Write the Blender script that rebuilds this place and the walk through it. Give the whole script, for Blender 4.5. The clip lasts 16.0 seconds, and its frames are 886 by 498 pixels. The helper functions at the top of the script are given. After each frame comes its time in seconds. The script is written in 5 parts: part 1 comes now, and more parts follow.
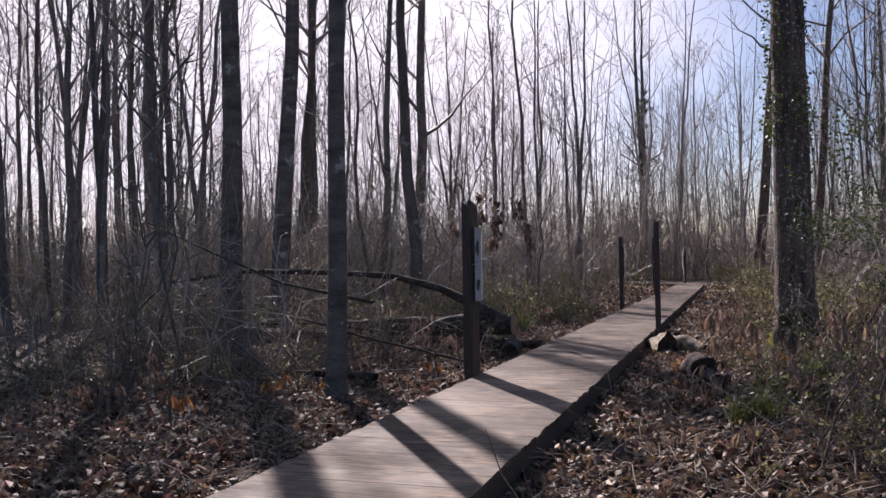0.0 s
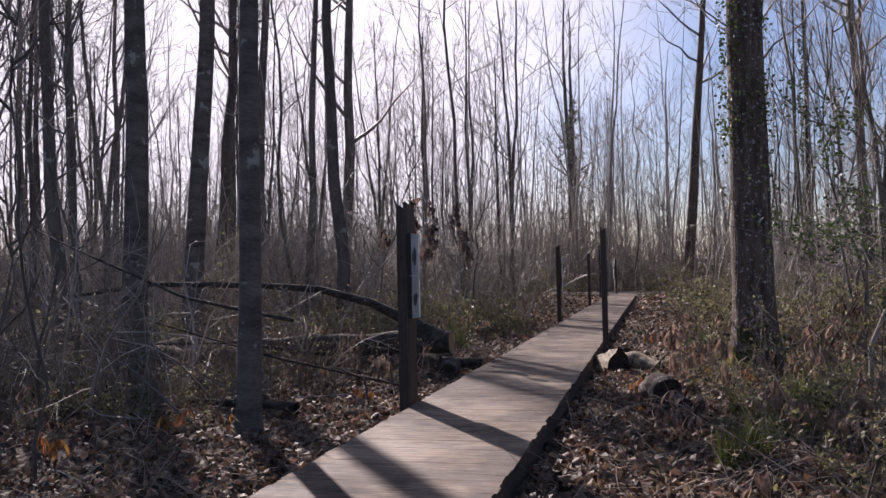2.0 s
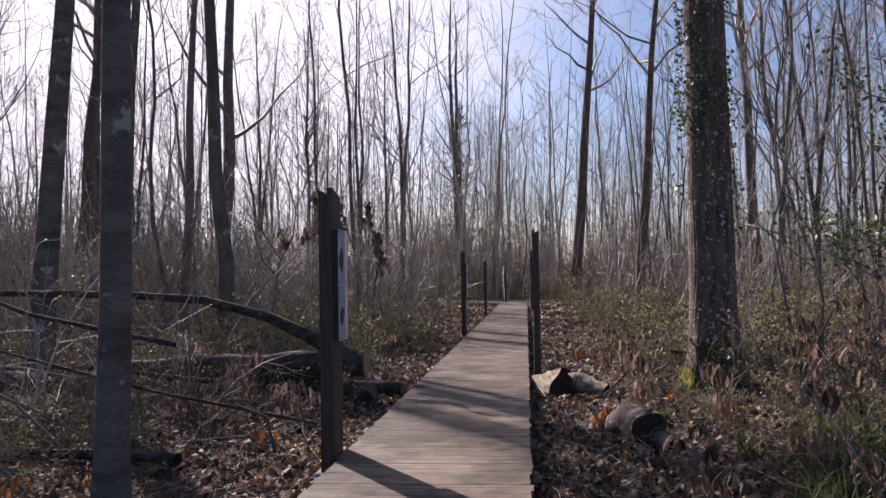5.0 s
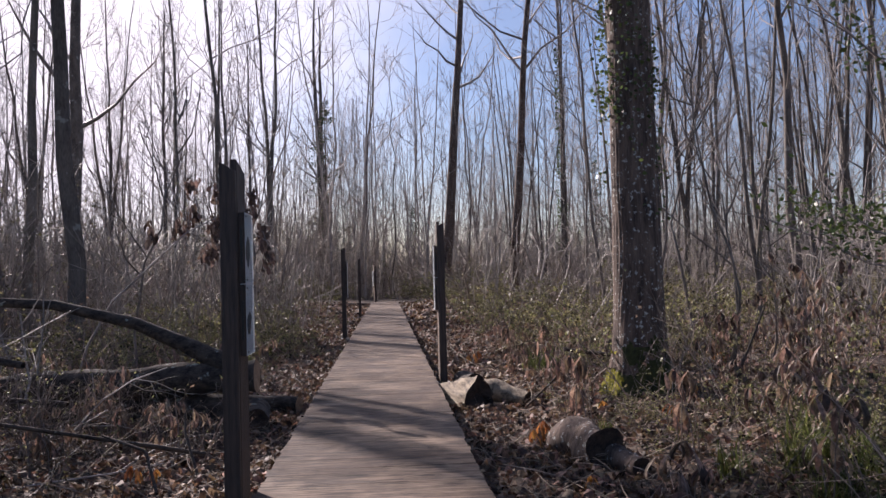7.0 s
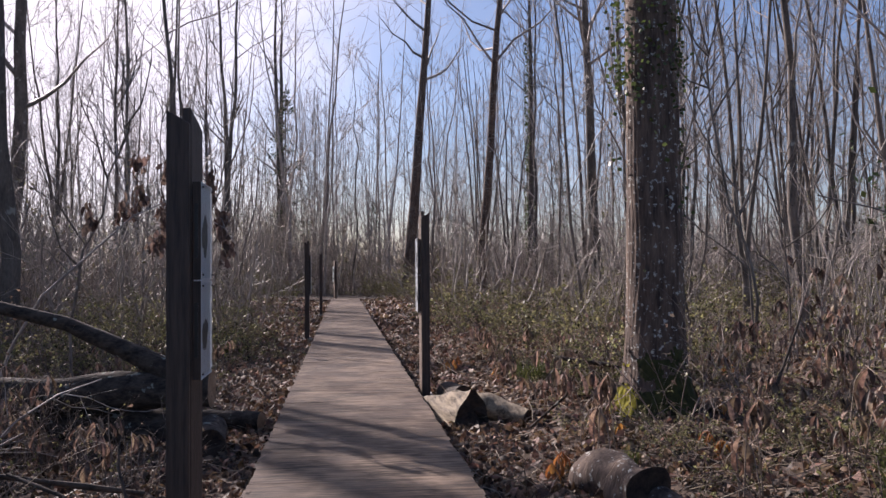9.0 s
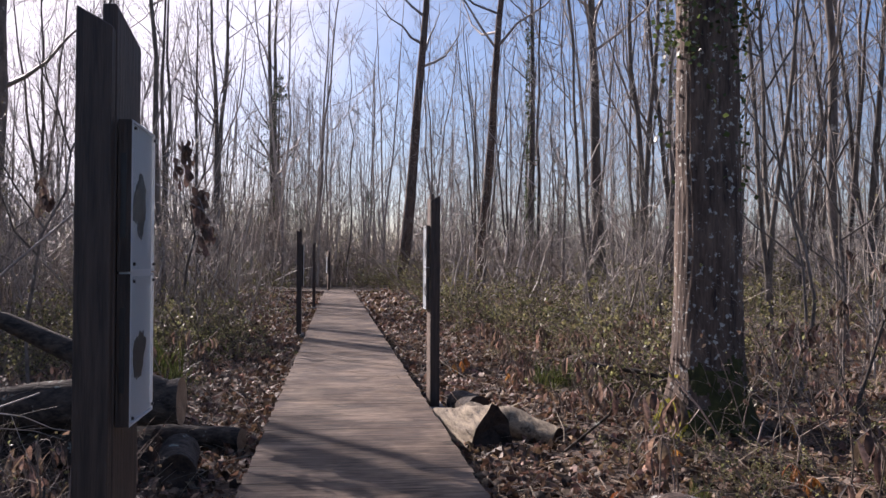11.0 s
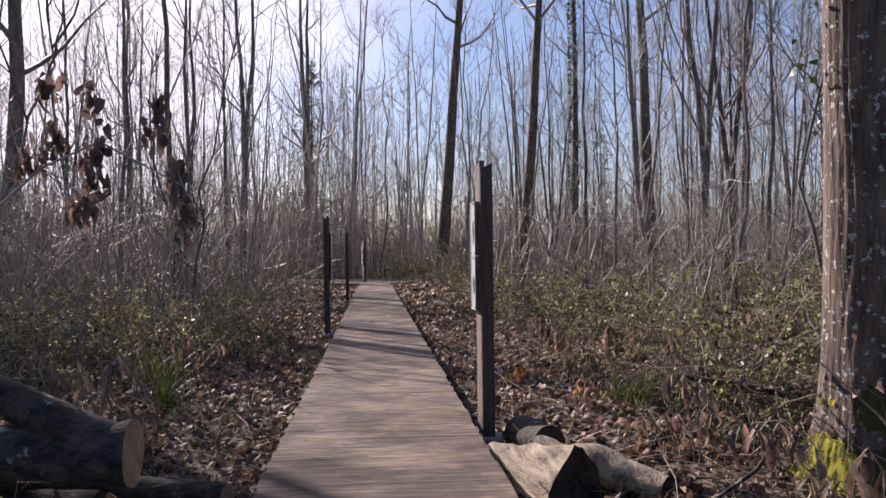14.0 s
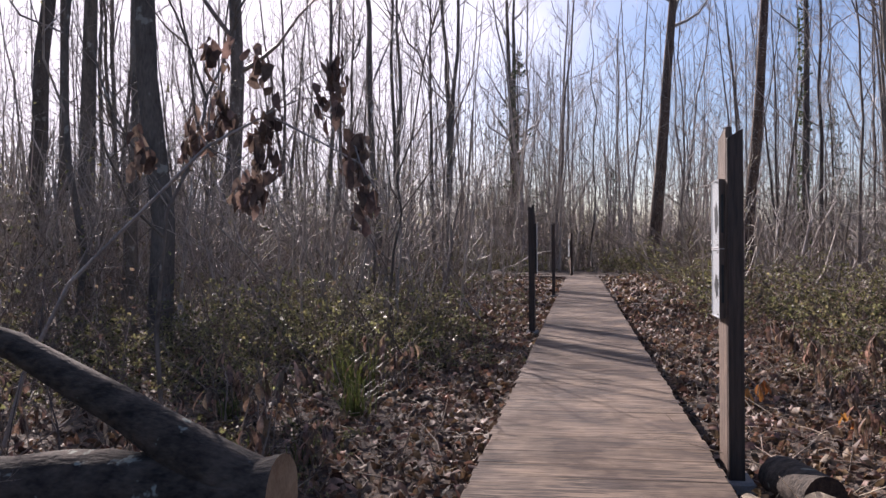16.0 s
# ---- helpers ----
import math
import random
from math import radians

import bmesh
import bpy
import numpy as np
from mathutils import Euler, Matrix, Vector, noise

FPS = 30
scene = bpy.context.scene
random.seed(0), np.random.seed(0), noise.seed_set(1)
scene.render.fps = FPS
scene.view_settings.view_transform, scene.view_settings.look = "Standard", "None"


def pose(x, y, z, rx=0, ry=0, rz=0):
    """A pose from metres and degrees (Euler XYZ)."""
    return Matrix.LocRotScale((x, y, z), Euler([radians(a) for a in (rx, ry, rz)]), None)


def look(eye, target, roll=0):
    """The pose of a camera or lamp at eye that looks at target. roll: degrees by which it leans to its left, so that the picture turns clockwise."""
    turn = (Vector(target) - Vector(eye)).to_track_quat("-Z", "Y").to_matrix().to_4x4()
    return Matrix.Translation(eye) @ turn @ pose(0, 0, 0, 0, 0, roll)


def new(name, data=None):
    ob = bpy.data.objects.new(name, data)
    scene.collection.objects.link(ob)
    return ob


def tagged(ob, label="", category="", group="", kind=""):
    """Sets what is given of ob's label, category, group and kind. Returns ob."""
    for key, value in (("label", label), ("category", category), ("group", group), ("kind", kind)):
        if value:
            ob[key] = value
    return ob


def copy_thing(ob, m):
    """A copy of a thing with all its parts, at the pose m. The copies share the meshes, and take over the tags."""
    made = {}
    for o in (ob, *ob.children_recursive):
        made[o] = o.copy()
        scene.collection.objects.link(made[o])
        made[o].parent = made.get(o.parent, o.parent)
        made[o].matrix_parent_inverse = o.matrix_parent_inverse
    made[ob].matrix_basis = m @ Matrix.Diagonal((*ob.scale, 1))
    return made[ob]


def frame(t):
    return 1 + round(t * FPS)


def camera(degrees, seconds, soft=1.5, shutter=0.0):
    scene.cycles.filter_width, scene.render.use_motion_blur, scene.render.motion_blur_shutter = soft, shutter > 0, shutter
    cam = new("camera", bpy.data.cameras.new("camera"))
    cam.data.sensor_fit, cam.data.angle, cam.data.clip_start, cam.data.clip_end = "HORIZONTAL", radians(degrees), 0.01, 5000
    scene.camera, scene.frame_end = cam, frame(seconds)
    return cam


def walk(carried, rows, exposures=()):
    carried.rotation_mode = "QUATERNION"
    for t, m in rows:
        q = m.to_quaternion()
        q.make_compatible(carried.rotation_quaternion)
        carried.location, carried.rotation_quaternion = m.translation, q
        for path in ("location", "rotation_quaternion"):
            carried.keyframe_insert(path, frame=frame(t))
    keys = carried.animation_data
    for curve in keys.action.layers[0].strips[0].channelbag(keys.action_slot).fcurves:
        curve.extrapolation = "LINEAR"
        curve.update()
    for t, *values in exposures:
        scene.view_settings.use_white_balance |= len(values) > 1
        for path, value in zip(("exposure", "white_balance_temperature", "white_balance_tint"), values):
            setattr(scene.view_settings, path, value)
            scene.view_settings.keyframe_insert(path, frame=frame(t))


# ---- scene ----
cam = camera(54.3, 16.0)
PATH = [
    (0.0, (2.004, -0.526, 1.436), (1.371, 1.371, 1.473), -1.0),
    (0.5, (1.915, -0.205, 1.438), (1.290, 1.695, 1.480), -1.4),
    (1.0, (1.810, 0.055, 1.437), (1.242, 1.972, 1.489), -1.5),
    (1.5, (1.663, 0.341, 1.450), (1.159, 2.275, 1.511), -1.4),
    (2.0, (1.564, 0.674, 1.443), (1.092, 2.616, 1.502), -1.2),
    (2.5, (1.430, 0.961, 1.453), (0.988, 2.911, 1.515), -1.3),
    (3.0, (1.270, 1.285, 1.465), (0.918, 3.253, 1.538), -1.0),
    (3.5, (1.134, 1.586, 1.455), (0.821, 3.560, 1.529), -0.9),
    (6.0, (0.345, 3.077, 1.469), (0.355, 5.076, 1.538), -1.4),
    (6.5, (0.205, 3.366, 1.466), (0.325, 5.362, 1.533), -1.6),
    (7.0, (0.109, 3.681, 1.452), (0.241, 5.676, 1.515), -1.5),
    (7.5, (0.035, 4.001, 1.459), (0.195, 5.993, 1.519), -1.3),
    (8.0, (-0.042, 4.347, 1.466), (0.174, 6.334, 1.528), -0.8),
    (8.5, (-0.085, 4.674, 1.454), (0.146, 6.660, 1.510), -0.6),
    (9.0, (-0.110, 5.010, 1.462), (0.120, 6.996, 1.517), -0.4),
    (11.5, (-0.152, 6.599, 1.462), (0.095, 8.583, 1.492), 0.3),
    (12.0, (-0.138, 6.915, 1.446), (0.113, 8.899, 1.471), 0.0),
    (12.5, (-0.118, 7.240, 1.460), (0.128, 9.224, 1.485), -0.3),
    (13.0, (-0.098, 7.565, 1.454), (0.145, 9.550, 1.474), -0.4),
    (13.5, (-0.066, 7.885, 1.445), (0.175, 9.871, 1.458), -0.5),
    (14.0, (-0.035, 8.206, 1.450), (0.124, 10.200, 1.463), -0.7),
    (14.5, (-0.040, 8.512, 1.442), (0.062, 10.509, 1.443), -0.6),
    (15.0, (-0.060, 8.818, 1.455), (-0.037, 10.818, 1.452), -0.2),
    (15.5, (-0.080, 9.110, 1.440), (-0.221, 11.105, 1.431), -0.1),
    (16.0, (-0.085, 9.379, 1.450), (-0.399, 11.354, 1.449), -0.4),
]
EXPOSURE, KELVIN, TINT = 0.74, 6100, 25
walk(cam, [(t, look(eye, target, roll)) for t, eye, target, roll in PATH], [(0.0, EXPOSURE - 0.14, KELVIN, TINT), (3.5, EXPOSURE - 0.1, KELVIN, TINT), (7.5, EXPOSURE, KELVIN, TINT), (9.0, EXPOSURE, KELVIN, TINT), (12.5, EXPOSURE + 0.12, KELVIN, TINT), (16.0, EXPOSURE + 0.12, KELVIN, TINT)])

# ---- light: low winter sun ahead and to the left, thin haze ----
SUN_AZ, SUN_EL = -34.0, 28.0
world = bpy.data.worlds.new("world")
scene.world = world
world.use_nodes = True
wn = world.node_tree.nodes
sky = wn.new("ShaderNodeTexSky")
sky.sky_type = "NISHITA"
sky.sun_disc = False
sky.sun_elevation = radians(SUN_EL)
sky.sun_rotation = radians(SUN_AZ)
sky.air_density, sky.dust_density, sky.ozone_density = 1.0, 1.0, 3.0
wn["Background"].inputs["Strength"].default_value = 0.066
# thin high cloud takes some of the blue away, unevenly
cloud, pale = wn.new("ShaderNodeTexNoise"), wn.new("ShaderNodeHueSaturation")
cloud.inputs["Scale"].default_value, cloud.inputs["Detail"].default_value = 3.5, 6
thin = wn.new("ShaderNodeMapRange")
thin.inputs["From Min"].default_value, thin.inputs["From Max"].default_value = 0.35, 0.65
thin.inputs["To Min"].default_value, thin.inputs["To Max"].default_value = 1.15, 0.85
heading = wn.new("ShaderNodeTexCoord").outputs["Generated"]
world.node_tree.links.new(heading, cloud.inputs["Vector"])
world.node_tree.links.new(cloud.outputs["Fac"], thin.inputs["Value"])
world.node_tree.links.new(thin.outputs[0], pale.inputs["Saturation"])
world.node_tree.links.new(sky.outputs[0], pale.inputs["Color"])
# the bright veil that such cloud makes round the sun, frayed at its rim
az, el = radians(SUN_AZ), radians(SUN_EL)
near_sun, frayed, veil, veiled = wn.new("ShaderNodeVectorMath"), wn.new("ShaderNodeMath"), wn.new("ShaderNodeMapRange"), wn.new("ShaderNodeMix")
near_sun.operation, frayed.operation = "DOT_PRODUCT", "MULTIPLY_ADD"
near_sun.inputs[1].default_value = (math.sin(az) * math.cos(el), math.cos(az) * math.cos(el), math.sin(el))
world.node_tree.links.new(heading, near_sun.inputs[0])
world.node_tree.links.new(cloud.outputs["Fac"], frayed.inputs[0])
frayed.inputs[1].default_value = 0.22
world.node_tree.links.new(near_sun.outputs["Value"], frayed.inputs[2])
veil.interpolation_type = "SMOOTHSTEP"
veil.inputs["From Min"].default_value, veil.inputs["From Max"].default_value = 0.875, 1.05
world.node_tree.links.new(frayed.outputs[0], veil.inputs["Value"])
veiled.data_type = "RGBA"
veiled.inputs["B"].default_value = (11.5, 11.0, 10.9, 1)
world.node_tree.links.new(veil.outputs[0], veiled.inputs["Factor"])
world.node_tree.links.new(pale.outputs[0], veiled.inputs["A"])
world.node_tree.links.new(veiled.outputs["Result"], wn["Background"].inputs["Color"])
sun_data = bpy.data.lights.new("sun", "SUN")
sun_data.energy, sun_data.angle, sun_data.color = 5.0, radians(0.6), (1.0, 0.9, 0.76)
sun = new("sun", sun_data)
sun.matrix_world = look((0, 0, 30), (-math.sin(az) * math.cos(el) * 10, -math.cos(az) * math.cos(el) * 10, 30 - math.sin(el) * 10))


# ---- materials ----
def material(name, c1, c2, rough=0.8, scale=6.0, stretch=(1, 1, 1), bump=0.4, vary=0.0, per="object", fine=60.0, spots=None, coords="Object", metal=0.0, translucent=0.0):
    """Two colours mixed by noise at two scales, a relief, and a change from piece to piece."""
    m = bpy.data.materials.new(name)
    m.use_nodes = True
    n, l = m.node_tree.nodes, m.node_tree.links
    p = n["Principled BSDF"]
    p.inputs["Roughness"].default_value = rough
    p.inputs["Metallic"].default_value = metal
    tc, mp = n.new("ShaderNodeTexCoord"), n.new("ShaderNodeMapping")
    mp.inputs["Scale"].default_value = stretch
    place = n.new("ShaderNodeNewGeometry").outputs["Position"] if coords == "World" else tc.outputs[coords]
    l.new(place, mp.inputs["Vector"])
    n1, n2 = n.new("ShaderNodeTexNoise"), n.new("ShaderNodeTexNoise")
    n1.inputs["Scale"].default_value, n1.inputs["Detail"].default_value = scale, 5
    n2.inputs["Scale"].default_value, n2.inputs["Detail"].default_value = fine, 4
    for k in (n1, n2):
        l.new(mp.outputs[0], k.inputs["Vector"])
    add = n.new("ShaderNodeMath")
    add.operation = "MULTIPLY_ADD"
    l.new(n1.outputs["Fac"], add.inputs[0])
    add.inputs[1].default_value = 0.65
    half = n.new("ShaderNodeMath")
    half.operation = "MULTIPLY"
    l.new(n2.outputs["Fac"], half.inputs[0])
    half.inputs[1].default_value = 0.35
    l.new(half.outputs[0], add.inputs[2])
    ramp = n.new("ShaderNodeValToRGB")
    ramp.color_ramp.elements[0].position, ramp.color_ramp.elements[1].position = 0.36, 0.64
    ramp.color_ramp.elements[0].color, ramp.color_ramp.elements[1].color = (*c1, 1), (*c2, 1)
    l.new(add.outputs[0], ramp.inputs[0])
    colour = ramp.outputs[0]
    if spots:
        tint, amount, size = spots
        v = n.new("ShaderNodeTexNoise")
        v.inputs["Scale"].default_value, v.inputs["Detail"].default_value, v.inputs["Roughness"].default_value = size, 3, 0.65
        l.new(place, v.inputs["Vector"])
        r2 = n.new("ShaderNodeValToRGB")
        r2.color_ramp.elements[0].position, r2.color_ramp.elements[1].position = 1 - amount, 1.05 - amount
        l.new(v.outputs["Fac"], r2.inputs[0])
        mix = n.new("ShaderNodeMix")
        mix.data_type = "RGBA"
        l.new(r2.outputs[0], mix.inputs["Factor"])
        l.new(colour, mix.inputs["A"])
        mix.inputs["B"].default_value = (*tint, 1)
        colour = mix.outputs["Result"]
    if vary:
        source = n.new("ShaderNodeObjectInfo").outputs["Random"] if per == "object" else n.new("ShaderNodeNewGeometry").outputs["Random Per Island"]
        hsv = n.new("ShaderNodeHueSaturation")
        rng_v, rng_h = n.new("ShaderNodeMapRange"), n.new("ShaderNodeMapRange")
        rng_v.inputs["To Min"].default_value, rng_v.inputs["To Max"].default_value = 1 - vary, 1 + vary
        l.new(source, rng_v.inputs["Value"])
        l.new(rng_v.outputs[0], hsv.inputs["Value"])
        wrap = n.new("ShaderNodeMath")
        wrap.operation = "FRACT"
        seven = n.new("ShaderNodeMath")
        seven.operation = "MULTIPLY"
        seven.inputs[1].default_value = 7.31
        l.new(source, seven.inputs[0])
        l.new(seven.outputs[0], wrap.inputs[0])
        l.new(wrap.outputs[0], rng_h.inputs["Value"])
        rng_h.inputs["To Min"].default_value, rng_h.inputs["To Max"].default_value = 0.5 - 0.03 * vary, 0.5 + 0.03 * vary
        l.new(rng_h.outputs[0], hsv.inputs["Hue"])
        l.new(colour, hsv.inputs["Color"])
        colour = hsv.outputs[0]
    l.new(colour, p.inputs["Base Color"])
    if bump:
        b = n.new("ShaderNodeBump")
        b.inputs["Strength"].default_value, b.inputs["Distance"].default_value = bump, 0.02
        l.new(add.outputs[0], b.inputs["Height"])
        l.new(b.outputs[0], p.inputs["Normal"])
    if translucent:
        tr, mx = n.new("ShaderNodeBsdfTranslucent"), n.new("ShaderNodeMixShader")
        l.new(colour, tr.inputs["Color"])
        mx.inputs[0].default_value = translucent
        l.new(p.outputs[0], mx.inputs[1])
        l.new(tr.outputs[0], mx.inputs[2])
        l.new(mx.outputs[0], n["Material Output"].inputs["Surface"])
    return m


SOIL = material("soil", (0.025, 0.018, 0.013), (0.10, 0.065, 0.043), 0.95, 5, bump=1.0, fine=45, spots=((0.20, 0.13, 0.085), 0.43, 22))
BARK_GREY = material("bark_grey", (0.075, 0.064, 0.054), (0.215, 0.187, 0.16), 0.9, 5, (1, 1, 0.35), 0.6, 0.3, fine=40, spots=((0.34, 0.34, 0.30), 0.37, 4))
BARK_BEECH = material("bark_smooth_grey", (0.065, 0.054, 0.046), (0.19, 0.163, 0.14), 0.85, 3, (0.7, 0.7, 2.2), 0.35, 0.1, fine=25, spots=((0.33, 0.33, 0.29), 0.385, 3.5))
BARK_OAK = material("bark_rough_brown", (0.035, 0.023, 0.02), (0.19, 0.135, 0.10), 0.92, 13, (1, 1, 0.16), 1.0, fine=60, spots=((0.44, 0.44, 0.40), 0.405, 20))
BARK_LOG = material("bark_dead_log", (0.011, 0.008, 0.006), (0.10, 0.076, 0.058), 0.92, 16, (0.5, 1, 1), 1.0, fine=60, spots=((0.24, 0.26, 0.22), 0.36, 9))
BARK_TWIG = material("bark_twig", (0.19, 0.162, 0.14), (0.42, 0.37, 0.33), 0.6, 4, bump=0.0, vary=0.4, per="island")
BARK_STEM = material("bark_stem", (0.18, 0.155, 0.13), (0.43, 0.375, 0.33), 0.6, 4, bump=0.0, vary=0.5, per="island")
TWIG_RED = material("bramble_stem", (0.085, 0.064, 0.052), (0.32, 0.25, 0.20), 0.75, 3, bump=0.0, vary=0.5, per="island")
STRAW = material("dry_stalk", (0.10, 0.075, 0.052), (0.38, 0.30, 0.215), 0.7, 3, bump=0.0, vary=0.6, per="island")
LEAF_GREEN = material("bramble_leaf", (0.042, 0.047, 0.018), (0.30, 0.28, 0.13), 0.47, 30, bump=0.1, vary=0.92, per="island", translucent=0.5)
LEAF_IVY = material("ivy_leaf", (0.045, 0.07, 0.02), (0.12, 0.16, 0.05), 0.45, 9, bump=0.1, vary=0.35, per="island", translucent=0.3)
LEAF_BROWN = material("dead_leaf", (0.07, 0.047, 0.036), (0.42, 0.285, 0.20), 0.6, 12, bump=0.2, vary=0.8, per="island", translucent=0.3)
LITTER = material("leaf_litter", (0.027, 0.016, 0.010), (0.31, 0.195, 0.125), 0.64, 14, bump=0.25, vary=0.85, per="island", translucent=0.25, coords="Object")
LEAF_ORANGE = material("rusty_leaf", (0.22, 0.085, 0.025), (0.55, 0.25, 0.075), 0.6, 12, bump=0.2, vary=0.5, per="island", translucent=0.4)
LEAF_DARK = material("withered_leaf", (0.12, 0.085, 0.072), (0.28, 0.195, 0.155), 0.8, 12, bump=0.2, vary=0.5, per="island", translucent=0.5)
GRASS = material("grass_blade", (0.045, 0.065, 0.016), (0.19, 0.205, 0.06), 0.45, 3, bump=0.0, vary=0.6, per="island", translucent=0.5)
NEEDLE = material("conifer_needle", (0.05, 0.075, 0.035), (0.11, 0.14, 0.07), 0.7, 3, bump=0.0, vary=0.3, per="island")
MOSS_DARK = material("shaded_moss", (0.025, 0.027, 0.009), (0.07, 0.072, 0.02), 0.95, 14, bump=0.5, fine=90)
MOSS = material("moss", (0.13, 0.13, 0.012), (0.42, 0.37, 0.03), 0.95, 14, bump=0.6, fine=90, translucent=0.2)


def deck_material():
    """Weathered boards: grain along each board, dark checks in it, broad damp and worn patches over all."""
    m = bpy.data.materials.new("deck_wood")
    m.use_nodes = True
    n, l = m.node_tree.nodes, m.node_tree.links
    p = n["Principled BSDF"]
    info, tc, geo = n.new("ShaderNodeObjectInfo"), n.new("ShaderNodeTexCoord"), n.new("ShaderNodeNewGeometry")
    mp = n.new("ShaderNodeMapping")
    mp.inputs["Scale"].default_value = (2.2, 46, 46)
    shift = n.new("ShaderNodeCombineXYZ")
    far = n.new("ShaderNodeMath")
    far.operation, far.inputs[1].default_value = "MULTIPLY", 57.0
    l.new(info.outputs["Random"], far.inputs[0])
    for k in range(3):
        l.new(far.outputs[0], shift.inputs[k])
    l.new(tc.outputs["Object"], mp.inputs["Vector"])
    l.new(shift.outputs[0], mp.inputs["Location"])

    def noise_at(vector, scale, detail, rough=0.55):
        k = n.new("ShaderNodeTexNoise")
        k.inputs["Scale"].default_value, k.inputs["Detail"].default_value, k.inputs["Roughness"].default_value = scale, detail, rough
        l.new(vector, k.inputs["Vector"])
        return k.outputs["Fac"]

    def ramp(fac, stops):
        k = n.new("ShaderNodeValToRGB")
        for e, (at, c) in zip(k.color_ramp.elements, stops):
            e.position, e.color = at, (*c, 1)
        l.new(fac, k.inputs[0])
        return k.outputs[0]

    def multiply(a, b, fac=1.0):
        k = n.new("ShaderNodeMix")
        k.data_type, k.blend_type = "RGBA", "MULTIPLY"
        k.inputs["Factor"].default_value = fac
        l.new(a, k.inputs["A"])
        l.new(b, k.inputs["B"])
        return k.outputs["Result"]

    grain, checks = noise_at(mp.outputs[0], 1.0, 5), noise_at(mp.outputs[0], 2.1, 3, 0.4)
    colour = ramp(grain, ((0.38, (0.12, 0.087, 0.065)), (0.62, (0.285, 0.211, 0.155))))
    worn = n.new("ShaderNodeMapRange")
    worn.inputs["From Min"].default_value, worn.inputs["From Max"].default_value = 0.40, 0.60
    l.new(noise_at(geo.outputs["Position"], 2.3, 3), worn.inputs["Value"])
    streaks = multiply(colour, ramp(checks, ((0.43, (0.13, 0.11, 0.10)), (0.52, (1, 1, 1)))))
    patchy = n.new("ShaderNodeMix")
    patchy.data_type = "RGBA"
    l.new(worn.outputs[0], patchy.inputs["Factor"])
    l.new(colour, patchy.inputs["A"])
    l.new(streaks, patchy.inputs["B"])
    colour = patchy.outputs["Result"]
    colour = multiply(colour, ramp(noise_at(geo.outputs["Position"], 1.5, 5, 0.6), ((0.44, (0.52, 0.48, 0.47)), (0.57, (1.12, 1.10, 1.04)))))
    colour = multiply(colour, ramp(noise_at(geo.outputs["Position"], 9.0, 4), ((0.30, (0.74, 0.72, 0.70)), (0.55, (1, 1, 1)))))
    tone = n.new("ShaderNodeMapRange")
    tone.inputs["To Min"].default_value, tone.inputs["To Max"].default_value = 0.95, 1.05
    l.new(info.outputs["Random"], tone.inputs["Value"])
    hsv = n.new("ShaderNodeHueSaturation")
    l.new(tone.outputs[0], hsv.inputs["Value"])
    l.new(colour, hsv.inputs["Color"])
    l.new(hsv.outputs[0], p.inputs["Base Color"])
    gloss = ramp(noise_at(geo.outputs["Position"], 2.2, 4), ((0.35, (0.68, 0.68, 0.68)), (0.65, (0.85, 0.85, 0.85))))
    l.new(gloss, p.inputs["Roughness"])
    p.inputs["Specular IOR Level"].default_value = 0.3
    b = n.new("ShaderNodeBump")
    b.inputs["Strength"].default_value, b.inputs["Distance"].default_value = 0.45, 0.006
    l.new(checks, b.inputs["Height"])
    l.new(b.outputs[0], p.inputs["Normal"])
    return m


DECK = deck_material()
BEAM = material("beam_wood", (0.06, 0.045, 0.035), (0.14, 0.105, 0.08), 0.85, 4, (8, 1, 8), 0.5, 0.1, fine=20)
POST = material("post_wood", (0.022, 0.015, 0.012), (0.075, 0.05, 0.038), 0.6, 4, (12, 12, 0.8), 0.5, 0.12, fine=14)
# paler copy of the post wood, with sunlight put into its colour
POST_SUNLIT = material("post_wood_sunlit", (0.06, 0.042, 0.032), (0.24, 0.165, 0.12), 0.65, 4, (12, 12, 0.8), 0.5, 0.12, fine=14)
CONCRETE = material("concrete", (0.22, 0.21, 0.19), (0.38, 0.36, 0.33), 0.9, 8, bump=0.5, fine=80)
CUT_WOOD = material("cut_wood", (0.26, 0.155, 0.085), (0.46, 0.31, 0.19), 0.8, 9, bump=0.4, fine=60)
PALE_WOOD = material("bare_weathered_wood", (0.10, 0.075, 0.05), (0.40, 0.325, 0.22), 0.85, 5, (5, 0.5, 5), 1.0, fine=24, spots=((0.07, 0.055, 0.04), 0.40, 7))
# for rotten log ends, and for shade painted on the split log's ends
ROT_SHADE = material("rotten_shaded_heartwood", (0.016, 0.011, 0.009), (0.085, 0.054, 0.037), 0.95, 12, bump=0.9)
SHEET = material("printed_sheet", (0.70, 0.71, 0.73), (0.80, 0.81, 0.82), 0.5, 2, bump=0.0, translucent=0.32)
INK = material("dark_print", (0.012, 0.013, 0.016), (0.05, 0.054, 0.062), 0.5, 7, bump=0.0)
BLACK = material("black_plastic", (0.008, 0.008, 0.009), (0.016, 0.016, 0.017), 0.4, 20, bump=0.05)
STEEL = material("steel_bolt", (0.25, 0.25, 0.26), (0.4, 0.4, 0.41), 0.35, 30, bump=0.05, metal=1.0)
ACRYLIC = bpy.data.materials.new("clear_acrylic")
ACRYLIC.use_nodes = True
an, al = ACRYLIC.node_tree.nodes, ACRYLIC.node_tree.links
